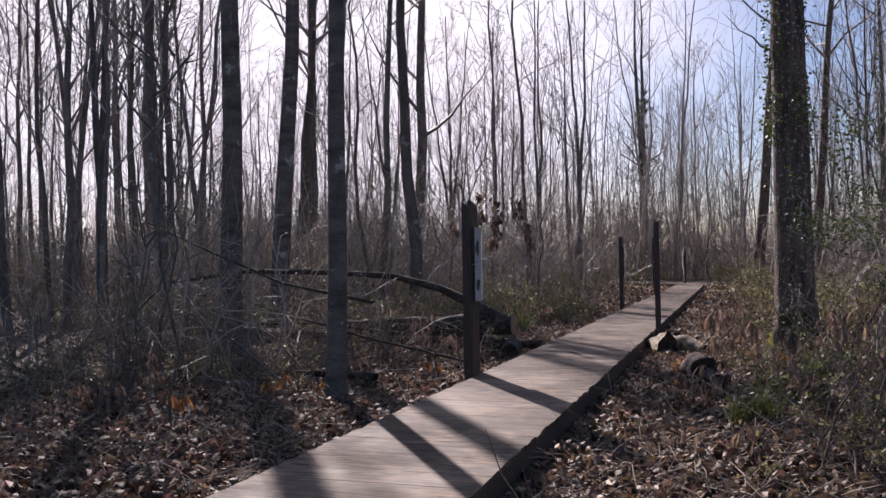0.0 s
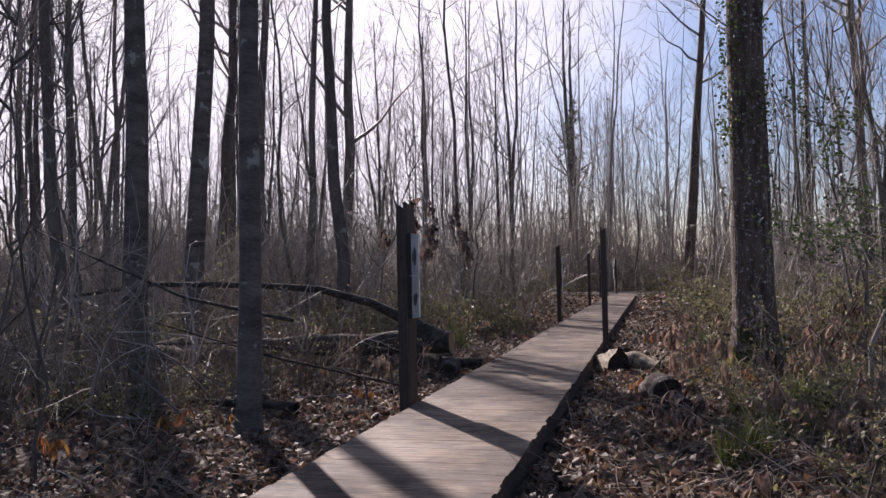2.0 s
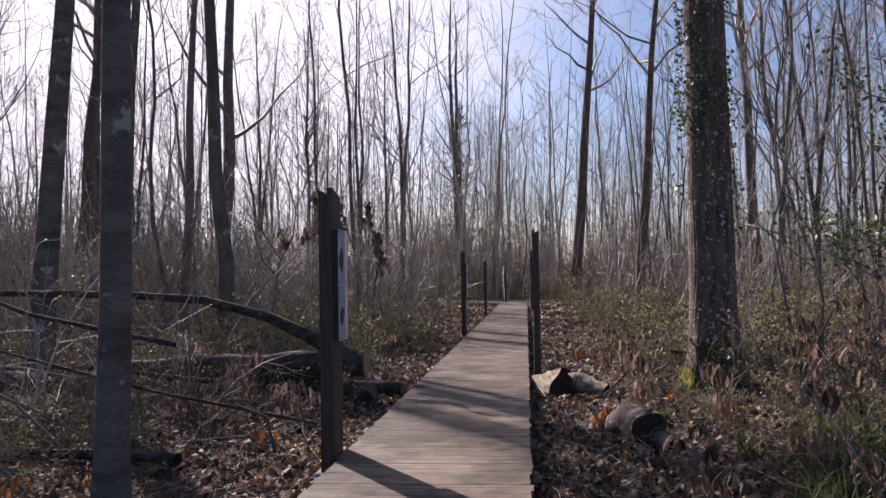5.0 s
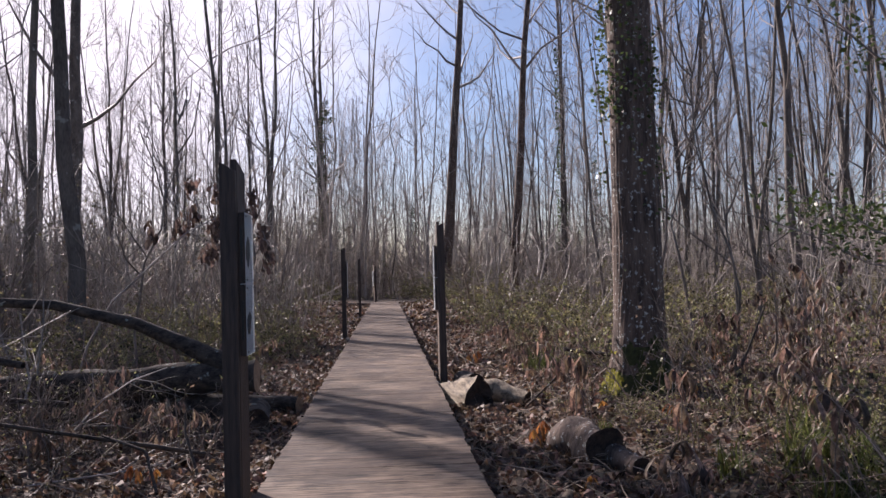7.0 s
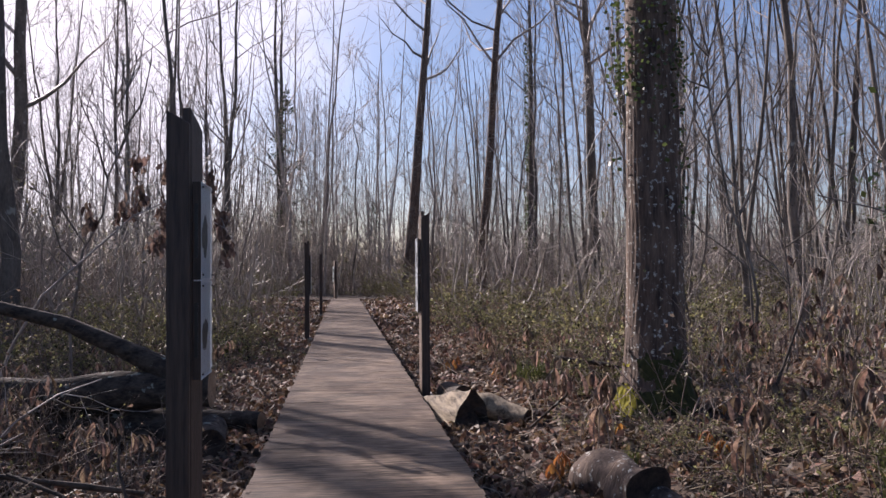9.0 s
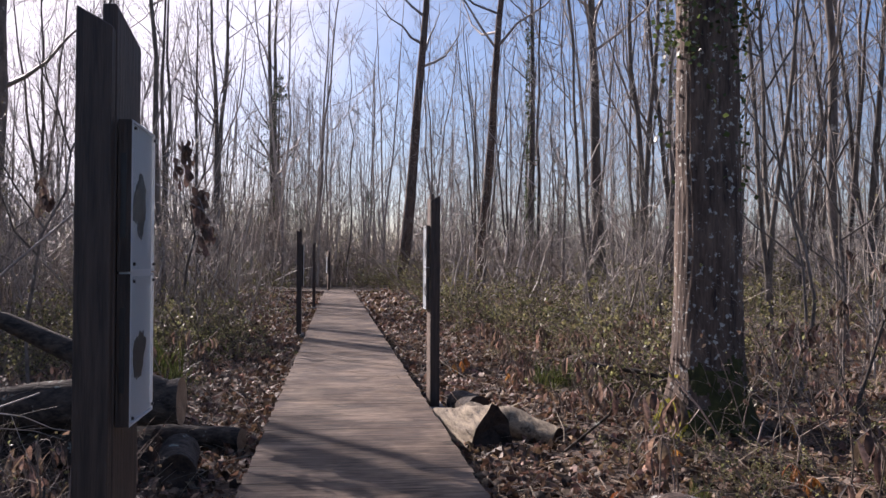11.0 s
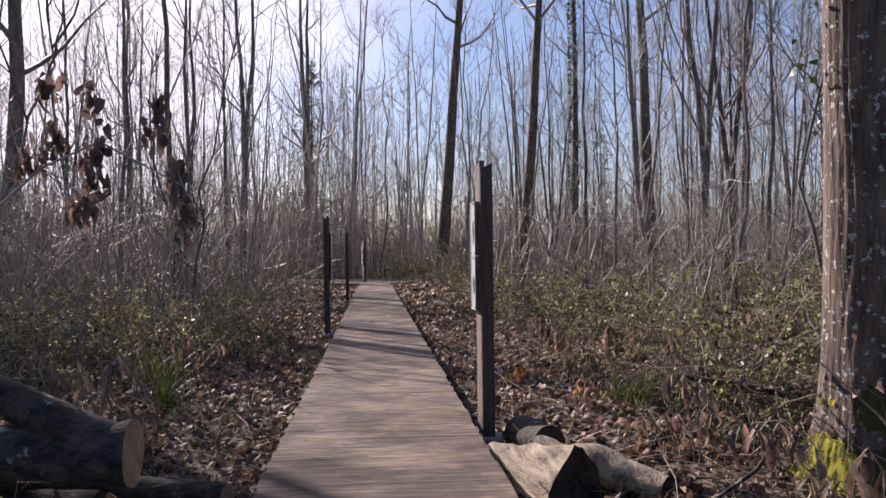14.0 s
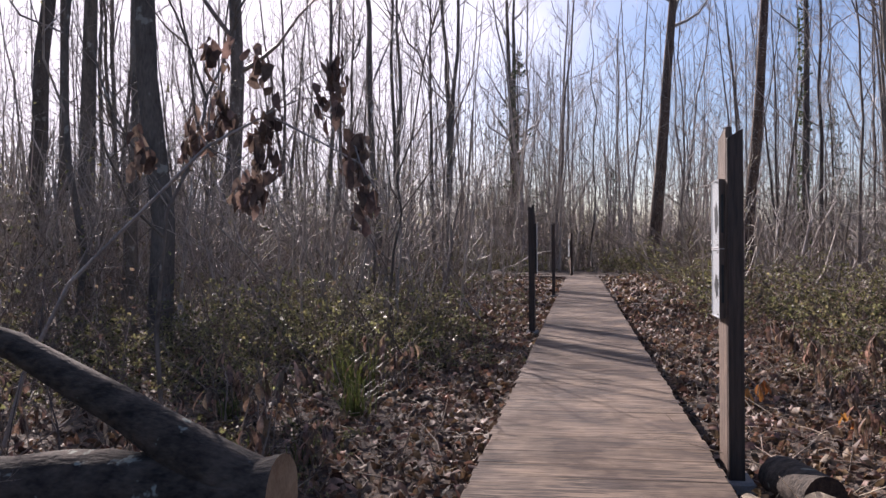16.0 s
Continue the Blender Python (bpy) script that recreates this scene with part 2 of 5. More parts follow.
clear, shine, blend = an.new("ShaderNodeBsdfTransparent"), an.new("ShaderNodeBsdfGlossy"), an.new("ShaderNodeMixShader")
clear.inputs["Color"].default_value = (0.93, 0.95, 0.96, 1)
shine.inputs["Roughness"].default_value = 0.08
blend.inputs[0].default_value = 0.03
al.new(clear.outputs[0], blend.inputs[1])
al.new(shine.outputs[0], blend.inputs[2])
al.new(blend.outputs[0], an["Material Output"].inputs["Surface"])


# ---- mesh helpers ----
def ground_z(x, y):
    """Height of the forest floor: shallow hollows, a slight bank on the east side."""
    s = min(max((x - 1.4) / 2.2, 0), 1)
    w = min(max((-x - 1.2) / 2.0, 0), 1)
    d = math.hypot(x, y - 10)
    far = min(max((d - 20) / 80, 0), 1)
    rough = min(max((abs(x) - 0.7) / 0.8, 0.25), 1)
    return 0.03 + 0.15 * s * s * (3 - 2 * s) + 0.05 * w + 0.045 * rough * noise.noise((x * 0.9, y * 0.9, 0)) + 0.02 * rough * noise.noise((x * 3.1, y * 3.1, 5)) + 0.5 * far * noise.noise((x * 0.03, y * 0.03, 9)) + 0.2 * far


def arrays_mesh(name, verts, faces, mats, smooth=True):
    """A mesh from an (n, 3) array of places and an (m, 3 or 4) array of corners."""
    verts, faces = np.asarray(verts, dtype=np.float32), np.asarray(faces, dtype=np.int32)
    k = faces.shape[1]
    me = bpy.data.meshes.new(name)
    me.vertices.add(len(verts))
    me.vertices.foreach_set("co", verts.ravel())
    me.loops.add(faces.size)
    me.loops.foreach_set("vertex_index", faces.ravel())
    me.polygons.add(len(faces))
    me.polygons.foreach_set("loop_start", np.arange(0, faces.size, k, dtype=np.int32))
    me.polygons.foreach_set("use_smooth", np.full(len(faces), smooth))
    for m in mats if isinstance(mats, (list, tuple)) else [mats]:
        me.materials.append(m)
    me.update(calc_edges=True)
    return me


class Tubes:
    """Gathers tapering tubes along lines of points."""

    def __init__(self):
        self.v, self.f, self.count = [], [], 0

    def add(self, pts, radii, sides):
        p, r = np.asarray(pts, float), np.asarray(radii, float)
        t = np.gradient(p, axis=0)
        t /= np.linalg.norm(t, axis=1)[:, None] + 1e-9
        ref = np.array((0.0, 1.0, 0.0)) if abs(t[0][1]) < 0.85 else np.array((1.0, 0.0, 0.0))
        u = np.cross(t, ref)
        u /= np.linalg.norm(u, axis=1)[:, None] + 1e-9
        w = np.cross(t, u)
        a = np.arange(sides) * (2 * math.pi / sides)
        ring = p[:, None] + r[:, None, None] * (np.cos(a)[None, :, None] * u[:, None] + np.sin(a)[None, :, None] * w[:, None])
        n = len(p)
        i = np.arange(n - 1)[:, None] * sides + np.arange(sides)[None]
        j = np.arange(n - 1)[:, None] * sides + (np.arange(sides)[None] + 1) % sides
        self.v.append(ring.reshape(-1, 3))
        self.f.append((np.stack((i, j, j + sides, i + sides), axis=-1).reshape(-1, 4)) + self.count)
        self.count += n * sides
        return ring

    def arrays(self):
        return np.concatenate(self.v), np.concatenate(self.f)

    def mesh(self, name, mat):
        return arrays_mesh(name, *self.arrays(), mat)


def leaf_arrays(rng, places, sizes, up=0.6, slim=0.6, curl=0.3, full=False):
    """Small folded leaves of two triangles, or full ones of four with a rounder outline, one at each place."""
    n = len(places)
    places, sizes = np.asarray(places, float), np.asarray(sizes, float)[:, None]
    nrm = rng.normal(size=(n, 3)) * (1 - up) + np.array((0, 0, 1.0)) * up
    nrm /= np.linalg.norm(nrm, axis=1)[:, None]
    ax = np.cross(nrm, rng.normal(size=(n, 3)))
    ax /= np.linalg.norm(ax, axis=1)[:, None] + 1e-9
    sd = np.cross(nrm, ax)
    c = rng.uniform(-curl, curl * 1.6, (n, 1)) * sizes
    c2 = rng.uniform(-curl, curl, (n, 1)) * sizes
    if full:
        w = sizes * slim * 0.5
        a, b = rng.uniform(0.75, 1.25, (n, 1)), rng.uniform(0.55, 1.1, (n, 1))
        v = np.stack((places - ax * sizes * 0.5, places - ax * sizes * 0.2 + sd * w * a + nrm * c, places + ax * sizes * 0.22 + sd * w * b + nrm * (c * 0.7 + c2 * 0.5), places + ax * sizes * 0.5 + nrm * c2, places + ax * sizes * 0.2 - sd * w * a + nrm * (c * 0.7 + c2 * 0.3), places - ax * sizes * 0.22 - sd * w * b + nrm * c * 0.8), axis=1)
        tri = np.array(((0, 1, 5), (1, 2, 5), (2, 4, 5), (2, 3, 4)))
    else:
        v = np.stack((places - ax * sizes * 0.5, places + sd * sizes * slim * 0.5 + nrm * c + ax * sizes * 0.05, places + ax * sizes * 0.5 + nrm * c2, places - sd * sizes * slim * 0.5 + nrm * c * 0.8 - ax * sizes * 0.05), axis=1)
        tri = np.array(((0, 1, 2), (0, 2, 3)))
    f = np.arange(n)[:, None, None] * v.shape[1] + tri[None]
    return v.reshape(-1, 3), f.reshape(-1, 3)


def part(name, me, parent, label="", m=None):
    """One mesh as a part of a thing."""
    ob = new(name, me)
    ob.parent = parent
    if m is not None:
        ob.matrix_local = m
    return tagged(ob, label)


def bm_mesh(name, bm, mat, smooth=False):
    me = bpy.data.meshes.new(name)
    bmesh.ops.recalc_face_normals(bm, faces=bm.faces)
    for f in bm.faces:
        f.smooth = smooth
    bm.to_mesh(me)
    bm.free()
    for x in mat if isinstance(mat, (list, tuple)) else [mat]:
        me.materials.append(x)
    return me


def box_bm(lo, hi, bevel=0.0, bm=None):
    bm = bm or bmesh.new()
    made = bmesh.ops.create_cube(bm, size=1.0)["verts"]
    for v in made:
        v.co = Vector([(a + b) / 2 + c * (b - a) for a, b, c in zip(lo, hi, v.co)])
    if bevel:
        bmesh.ops.bevel(bm, geom=list({e for v in made for e in v.link_edges}), offset=bevel, segments=1, affect="EDGES")
    return bm


# ---- ground ----
def spaced(lo, hi, step, out_lo, out_hi, grow):
    mid = list(np.arange(lo, hi, step))
    a, s = lo, step
    left, right = [], []
    while a > out_lo:
        s *= grow
        a -= s
        left.append(a)
    b, s = mid[-1], step
    while b < out_hi:
        s *= grow
        b += s
        right.append(b)
    return np.array(left[::-1] + mid + right)


gx, gy = spaced(-7, 7, 0.16, -700, 700, 1.12), spaced(-4, 30, 0.18, -500, 1200, 1.12)
gv = np.array([(x, y, ground_z(x, y)) for y in gy for x in gx])
ii = (np.arange(len(gy) - 1)[:, None] * len(gx) + np.arange(len(gx) - 1)[None]).ravel()
gf = np.stack((ii, ii + 1, ii + len(gx) + 1, ii + len(gx)), axis=-1)
ground = tagged(new("ground", arrays_mesh("ground", gv, gf, SOIL)), "dark forest soil under a carpet of fallen leaves", "ground", kind="structure")

# ---- boardwalk ----
DECK_Z, HALF = 0.22, 0.675


def clip_poly(poly, a, b, c):
    """The part of a flat polygon where a x + b y <= c."""
    out = []
    for p, q in zip(poly, poly[1:] + poly[:1]):
        dp, dq = a * p[0] + b * p[1] - c, a * q[0] + b * q[1] - c
        if dp <= 0:
            out.append(p)
        if dp * dq < 0:
            s = dp / (dp - dq)
            out.append((p[0] + s * (q[0] - p[0]), p[1] + s * (q[1] - p[1])))
    return out


def plank_mesh(name, poly, thick=0.032):
    """A board with a thin worn bevel, from its outline about its own centre; top at z = 0."""
    n = len(poly)
    inner = [(x * (1 - 0.0005 / max(abs(x), 0.02)), y * (1 - 0.0005 / max(abs(y), 0.02))) for x, y in poly]
    verts = [(x, y, 0) for x, y in inner] + [(x, y, -0.0006) for x, y in poly] + [(x, y, -thick) for x, y in poly]
    faces = [list(range(n)), list(range(3 * n - 1, 2 * n - 1, -1))]
    for k in range(n):
        j = (k + 1) % n
        faces += [(k, n + k, n + j, j), (n + k, 2 * n + k, 2 * n + j, n + j)]
    me = bpy.data.meshes.new(name)
    me.from_pydata(verts, [], faces)
    me.materials.append(DECK)
    me.update()
    bm = bmesh.new()
    bm.from_mesh(me)
    bmesh.ops.recalc_face_normals(bm, faces=bm.faces)
    bm.to_mesh(me)
    bm.free()
    return me


boardwalk = tagged(new("boardwalk"), "weathered grey-brown wooden boardwalk of cross boards", "boardwalk", kind="structure")
brng = random.Random(4)
PITCH, BOARD = 0.146, 0.1456
Y0, Y1 = 2.95, 46.2
board_shapes = [plank_mesh("board", [(-HALF - e, -BOARD / 2), (HALF + f, -BOARD / 2), (HALF + f, BOARD / 2), (-HALF - e, BOARD / 2)]) for e, f in ((0, 0), (0.006, -0.004), (-0.005, 0.008), (0.01, 0.003), (-0.002, -0.006))]
BOARDS = []
k = 0
while Y0 + k * PITCH < Y1:
    BOARDS.append((0.0, Y0 + (k + 0.5) * PITCH, 0.0, k % 5 if k % 3 else (k // 3) % 5))
    k += 1


def beam(name, a, b, z0, z1, width, mat=BEAM, parent=None, label=""):
    """A squared timber laid from a to b."""
    a, b = Vector((*a, 0)), Vector((*b, 0))
    length = (b - a).length
    me = bm_mesh(name, box_bm((0, -width / 2, z0), (length, width / 2, z1), 0.006), mat)
    return part(name, me, parent or boardwalk, label, Matrix.Translation(a) @ Matrix.Rotation(math.atan2(b.y - a.y, b.x - a.x), 4, "Z"))


for side in (-1, 1):
    for y in np.arange(Y0, Y1 - 1, 3.6):
        beam("bearer", (side * (HALF - 0.045), y + 0.004), (side * (HALF - 0.045), min(y + 3.592, Y1)), 0.035, DECK_Z - 0.034, 0.06)
for y in np.arange(Y0 + 0.4, Y1, 2.4):
    beam("sleeper", (-HALF - 0.02, y), (HALF + 0.02, y), -0.06, 0.033, 0.16)

# the stretch walked first, which bends into the long one, and the far one that turns off west
A0, A1 = Vector((3.55, -4.4)), Vector((0.0, 3.3))
axis = (A1 - A0).normalized()
across = Vector((axis.y, -axis.x))
SKEWED = []
for k in range(int((A1 - A0).length / PITCH) + 5):
    c = A0 + axis * (k + 0.5) * PITCH
    poly = [tuple(c + across * sx * HALF + axis * sy * BOARD / 2) for sx, sy in ((-1, -1), (1, -1), (1, 1), (-1, 1))]
    poly = clip_poly(poly, 0, 1, Y0 - 0.004)
    if len(poly) > 2 and abs(sum(p[0] * q[1] - q[0] * p[1] for p, q in zip(poly, poly[1:] + poly[:1]))) > 0.01:
        SKEWED.append(poly)
for s in (-1, 1):
    o = across * s * (HALF - 0.05)
    beam("bearer", tuple(A0 + o), tuple(A1 + o - axis * (0.75 if s > 0 else 0.15)), 0.035, DECK_Z - 0.034, 0.06)
C0, C1 = Vector((0.25, 46.75)), Vector((-11.0, 52.5))
axis_c = (C1 - C0).normalized()
across_c = Vector((axis_c.y, -axis_c.x))
for k in range(int((C1 - C0).length / PITCH)):
    c = C0 + axis_c * (k + 0.5) * PITCH
    poly = [tuple(c + across_c * sx * HALF + axis_c * sy * BOARD / 2) for sx, sy in ((-1, -1), (1, -1), (1, 1), (-1, 1))]
    poly = clip_poly(poly, 0, -1, -(Y1 + 0.06))
    if len(poly) > 2:
        SKEWED.append(poly)
for s in (-1, 1):
    o = across_c * s * (HALF - 0.05)
    beam("bearer", tuple(C0 + axis_c * 0.9 + o), tuple(C1 + o), 0.035, DECK_Z - 0.034, 0.06)


# ---- marker posts with sheet holders ----
def marker_post(x, y, inner, panel=True, z_top=2.13, base=0.05, turn=0.0):
    """An angle of two dark planks with slanting tops on a small footing; inner: +1 where the boardwalk lies on its +x side."""
    post = tagged(new("marker_post"), "dark wooden post carrying two white framed sheets beside the boardwalk" if panel else "dark wooden post with a slanted top beside the boardwalk", "post", "marker posts")
    post.matrix_basis = Matrix.Translation((x, y, 0)) @ Matrix.Rotation(radians(turn), 4, "Z")
    s = inner

    def plank(name, x0, x1, y0, y1, tops, wood=POST):
        bm = box_bm((min(x0, x1), y0, base), (max(x0, x1), y1, 2.0))
        for v in bm.verts:
            if v.co.z > 1.5:
                u = (v.co.x - x0) / (x1 - x0) if abs(x1 - x0) > abs(y1 - y0) else (v.co.y - y0) / (y1 - y0)
                v.co.z = tops[0] + (tops[1] - tops[0]) * u
        bmesh.ops.bevel(bm, geom=list(bm.edges), offset=0.004, segments=1, affect="EDGES")
        part(name, bm_mesh(name, bm, wood), post)

    plank("front_plank", -s * 0.045, s * 0.045, -0.06, -0.018, (z_top, z_top - 0.05))
    # planks turned to the sun get the paler copy, the others stay dark
    plank("side_plank", s * 0.009, s * 0.047, -0.016, 0.27, (z_top + 0.02, z_top - 0.03), POST if s > 0 else POST_SUNLIT)
    part("footing", bm_mesh("footing", box_bm((-0.10, -0.11, -0.08), (0.10, 0.29, base + 0.05), 0.015), CONCRETE), post, "small mossy concrete footing")
    if panel:
        ya, yb, za, zb = 0.0, 0.285, 1.03, 1.845
        xa, xb = sorted((s * 0.052, s * 0.080))
        holder = part("sheet_holder", bm_mesh("sheet_holder", box_bm((xa, ya + 0.009, za + 0.001), (xb, yb - 0.009, zb - 0.001), 0.001), SHEET), post, "white board holding two printed sheets")
        zm = (za + zb) / 2
        for z0, z1 in ((za, zm - 0.003), (zm + 0.003, zb)):
            x0, x1 = sorted((s * 0.055, s * 0.086))
            rim = box_bm((x0, ya, z0), (x1, ya + 0.008, z1))
            box_bm((x0, yb - 0.008, z0), (x1, yb, z1), bm=rim)
            box_bm((x0, ya + 0.0085, z0), (x1, yb - 0.0085, z0 + 0.006), bm=rim)
            box_bm((x0, ya + 0.0085, z1 - 0.006), (x1, yb - 0.0085, z1), bm=rim)
            part("rim", bm_mesh("rim", rim, SHEET), holder, "white plastic frame")
            xa, xb = sorted((s * 0.0825, s * 0.0865))
            pane = part("pane", bm_mesh("pane", box_bm((xa, ya + 0.009, z0 + 0.007), (xb, yb - 0.009, z1 - 0.007)), ACRYLIC), holder, "clear acrylic pane")
            pane.visible_shadow = False
            # strip colour also carries the sunlight: paler on the sunward posts
            part("edge_strip", bm_mesh("edge_strip", box_bm((min(s * 0.050, s * 0.084), ya - 0.0022, z0), (max(s * 0.050, s * 0.084), ya - 0.0002, z1)), POST if s > 0 else POST_SUNLIT), holder, "brown strip along the frame's edge")
            part("slot", bm_mesh("slot", box_bm((min(s * 0.058, s * 0.072), ya - 0.0045, z0 + 0.09), (max(s * 0.058, s * 0.072), ya - 0.0024, z1 - 0.09)), BLACK), holder, "black slot in the frame's edge")
            zc, yc = (z0 + z1) / 2 - 0.02, (ya + yb) / 2 - 0.02
            bm = bmesh.new()
            outline = []
            for k in range(40):
                a = k * 2 * math.pi / 40
                q = 1 + 0.5 * noise.noise((math.cos(a) * 1.3, math.sin(a) * 1.3, zc * 9)) + 0.4 * noise.noise((math.cos(a) * 5, math.sin(a) * 5, zc * 5 + y))
                outline.append((yc + 0.068 * q * math.cos(a), zc + 0.07 * q * math.sin(a)))
            lower = [bm.verts.new((s * 0.0803, p, q)) for p, q in outline]
            upper = [bm.verts.new((s * 0.0812, p, q)) for p, q in outline]
            bm.faces.new(upper)
            bm.faces.new(lower[::-1])
            for k in range(40):
                bm.faces.new((lower[k], lower[(k + 1) % 40], upper[(k + 1) % 40], upper[k]))
            part("picture", bm_mesh("picture", bm, INK), holder, "dark printed picture")
            for yy in (ya + 0.02, yb - 0.02):
                for zz in (z0 + 0.02, z1 - 0.02):
                    bm = bmesh.new()
                    bmesh.ops.create_cone(bm, cap_ends=True, segments=8, radius1=0.005, radius2=0.004, depth=0.006)
                    part("bolt", bm_mesh("bolt", bm, BLACK), holder, "", Matrix.Translation((s * 0.0895, yy, zz)) @ Matrix.Rotation(math.pi / 2, 4, "Y"))
    return post


marker_post(-0.775, 8.66, 1)
marker_post(0.80, 14.62, -1)
marker_post(-0.87, 23.45, 1)
marker_post(-0.85, 34.25, 1, panel=False)
marker_post(-0.50, 50.0, -1, turn=14)
marker_post(-6.6, 51.6, -1, turn=14)


# ---- trees ----
def tree_lines(seed, height, r0, fork=0.4, limbs=14, lean=(0, 0), twigs=4, fine=3, wobble=0.25, rise=1.0, stems=1, spread=0.12, top=0.22):
    """The lines of a bare tree: its stems, and its limbs with their twigs."""
    rng = np.random.default_rng(seed)
    stem_lines, limb_lines = [], []
    split = 0.0 if stems == 1 else fork * 0.8

    def stem(base, z0, h, ra, rb, drift):
        n = 11
        t = np.linspace(0, 1, n)
        w = np.cumsum(rng.normal(0, wobble * h / 20 / 3, (n, 2)), axis=0)
        w -= w[0]
        xy = base[None] + t[:, None] * h * np.array(drift)[None] + w
        return np.column_stack((xy, z0 + t * h)), ra + (rb - ra) * t ** 0.85

    if stems == 1:
        trunk = [stem(np.zeros(2), -0.15, height, r0, r0 * top, lean)]
    else:
        low = stem(np.zeros(2), -0.15, height * split, r0, r0 * 0.85, lean)
        trunk = [low]
        a0 = rng.uniform(0, 6.28)
        for k in range(stems):
            a = a0 + k * 6.283 / stems
            d = (lean[0] + spread * math.cos(a), lean[1] + spread * math.sin(a))
            trunk.append(stem(low[0][-1][:2], low[0][-1][2] - 0.1, height * (1 - split), r0 * 0.7, r0 * 0.12, d))
    for pts, rad in trunk:
        stem_lines.append((pts, rad, 10 if r0 > 0.09 else 7))
    carriers = trunk if stems == 1 else trunk[1:]
    for pts, rad in carriers:
        for _ in range(max(1, limbs // len(carriers))):
            f = fork + (0.97 - fork) * rng.random() ** 0.9 if stems == 1 else 0.08 + 0.88 * rng.random()
            i = f * (len(pts) - 1)
            i0 = min(int(i), len(pts) - 2)
            p = pts[i0] + (pts[i0 + 1] - pts[i0]) * (i - i0)
            r = rad[i0]
            a = rng.uniform(0, 6.283)
            length = height * (0.10 + 0.22 * (1 - f)) * rng.uniform(0.7, 1.3)
            e = radians(rng.uniform(28, 60)) * rise
            out = np.array((math.cos(a), math.sin(a), 0))
            q = [p]
            for s in range(5):
                ang = e + 0.10 * s * rise + rng.normal(0, 0.10)
                q.append(q[-1] + length / 5 * (out * math.cos(ang) + np.array((0, 0, math.sin(ang)))) + rng.normal(0, length * 0.02, 3))
            q = np.array(q)
            rl = np.linspace(max(0.42 * r, 0.012), 0.006, 6)
            limb_lines.append((q, rl, 5))
            for _ in range(twigs):
                g = rng.uniform(0.25, 0.98) * 5
                g0 = min(int(g), 4)
                b = q[g0] + (q[g0 + 1] - q[g0]) * (g - g0)
                d = (q[g0 + 1] - q[g0]) / (length / 5) + rng.normal(0, 0.55, 3)
                d[2] = abs(d[2]) * 0.8 + 0.15
                d /= np.linalg.norm(d)
                l2 = length * rng.uniform(0.25, 0.5)
                t2 = np.array([b, b + d * l2 * 0.5 + rng.normal(0, l2 * 0.05, 3), b + d * l2 + np.array((0, 0, l2 * 0.12))])
                limb_lines.append((t2, np.array((0.011, 0.008, 0.004)) * (0.6 + height / 32), 3))
                for _ in range(fine):
                    b3 = t2[0] + (t2[2] - t2[0]) * rng.uniform(0.3, 1)
                    d3 = d + rng.normal(0, 0.6, 3)
                    d3 /= np.linalg.norm(d3)
                    limb_lines.append((np.array([b3, b3 + d3 * l2 * rng.uniform(0.3, 0.6)]), np.array((0.007, 0.003)) * (0.6 + height / 32), 3))
    return stem_lines, limb_lines


def tubes_of(lines):
    t = Tubes()
    for p, r, k in lines:
        t.add(p, r, k)
    return t


def bare_tree(seed, label, mat=BARK_GREY, flare=0.0, ridges=0, **shape):
    """A leafless tree, its foot at the origin."""
    stems, limbs = tree_lines(seed, **shape)
    tree = tagged(new("tree"), label, "tree", "woodland trees")
    t = Tubes()
    for k, (p, r, s) in enumerate(stems):
        if k == 0 and flare:
            # a swelling foot
            fine_t = np.linspace(0, 1, 110 if ridges else 60)
            zz = np.interp(fine_t ** 1.6, np.linspace(0, 1, len(p)), p[:, 2])
            pp = np.column_stack([np.interp(zz, p[:, 2], p[:, c]) for c in (0, 1)] + [zz])
            rr = np.interp(zz, p[:, 2], r) * (1 + flare * np.exp(-np.maximum(zz, 0) / 0.28))
            t.add(pp, rr, 120 if ridges else 28)
        else:
            t.add(p, r, s)
    v, f = t.arrays()
    if flare:
        for q in v:
            if q[2] < 6:
                a = math.atan2(q[1], q[0])
                k = 1 + 0.10 * math.exp(-max(q[2], 0) / 0.4) * math.sin(5 * a + 0.7) + 0.025 * noise.noise((q[0] * 6, q[1] * 6, q[2] * 1.6))
                if ridges:
                    k += 0.045 * (abs(math.sin(ridges * a + 2.5 * noise.noise((q[0] * 5, q[1] * 5, q[2] * 1.1)) + 1.5 * math.sin(q[2] * 2.3))) - 0.6) * (0.6 + 0.8 * noise.noise((a * 3, q[2] * 5, 2)))
                q[0] *= k
                q[1] *= k
    part("trunk", arrays_mesh("trunk", v, f, mat), tree)
    part("crown", tubes_of(limbs).mesh("crown", BARK_TWIG), tree)
    return tree


def stand(tree, x, y, turn=0.0, scale=1.0, sink=0.0):
    tree.matrix_basis = Matrix.Translation((x, y, ground_z(x, y) - sink)) @ Matrix.Rotation(turn, 4, "Z") @ Matrix.Scale(scale, 4)
    return tree


GREY_LABEL = "tall leafless tree with grey bark among the undergrowth"
# the trees that stand nearest the boardwalk
stand(bare_tree(11, "slim leafless beech with smooth banded grey bark", BARK_BEECH, 0.12, height=16, r0=0.112, fork=0.45, limbs=12, lean=(0.012, 0.0), wobble=0.1), -2.03, 7.87)
stand(bare_tree(12, "stout straight leafless tree with dark grey bark", BARK_BEECH, 0.4, height=20, r0=0.215, fork=0.5, limbs=14, lean=(0.01, 0.0), wobble=0.12), -6.54, 12.93)
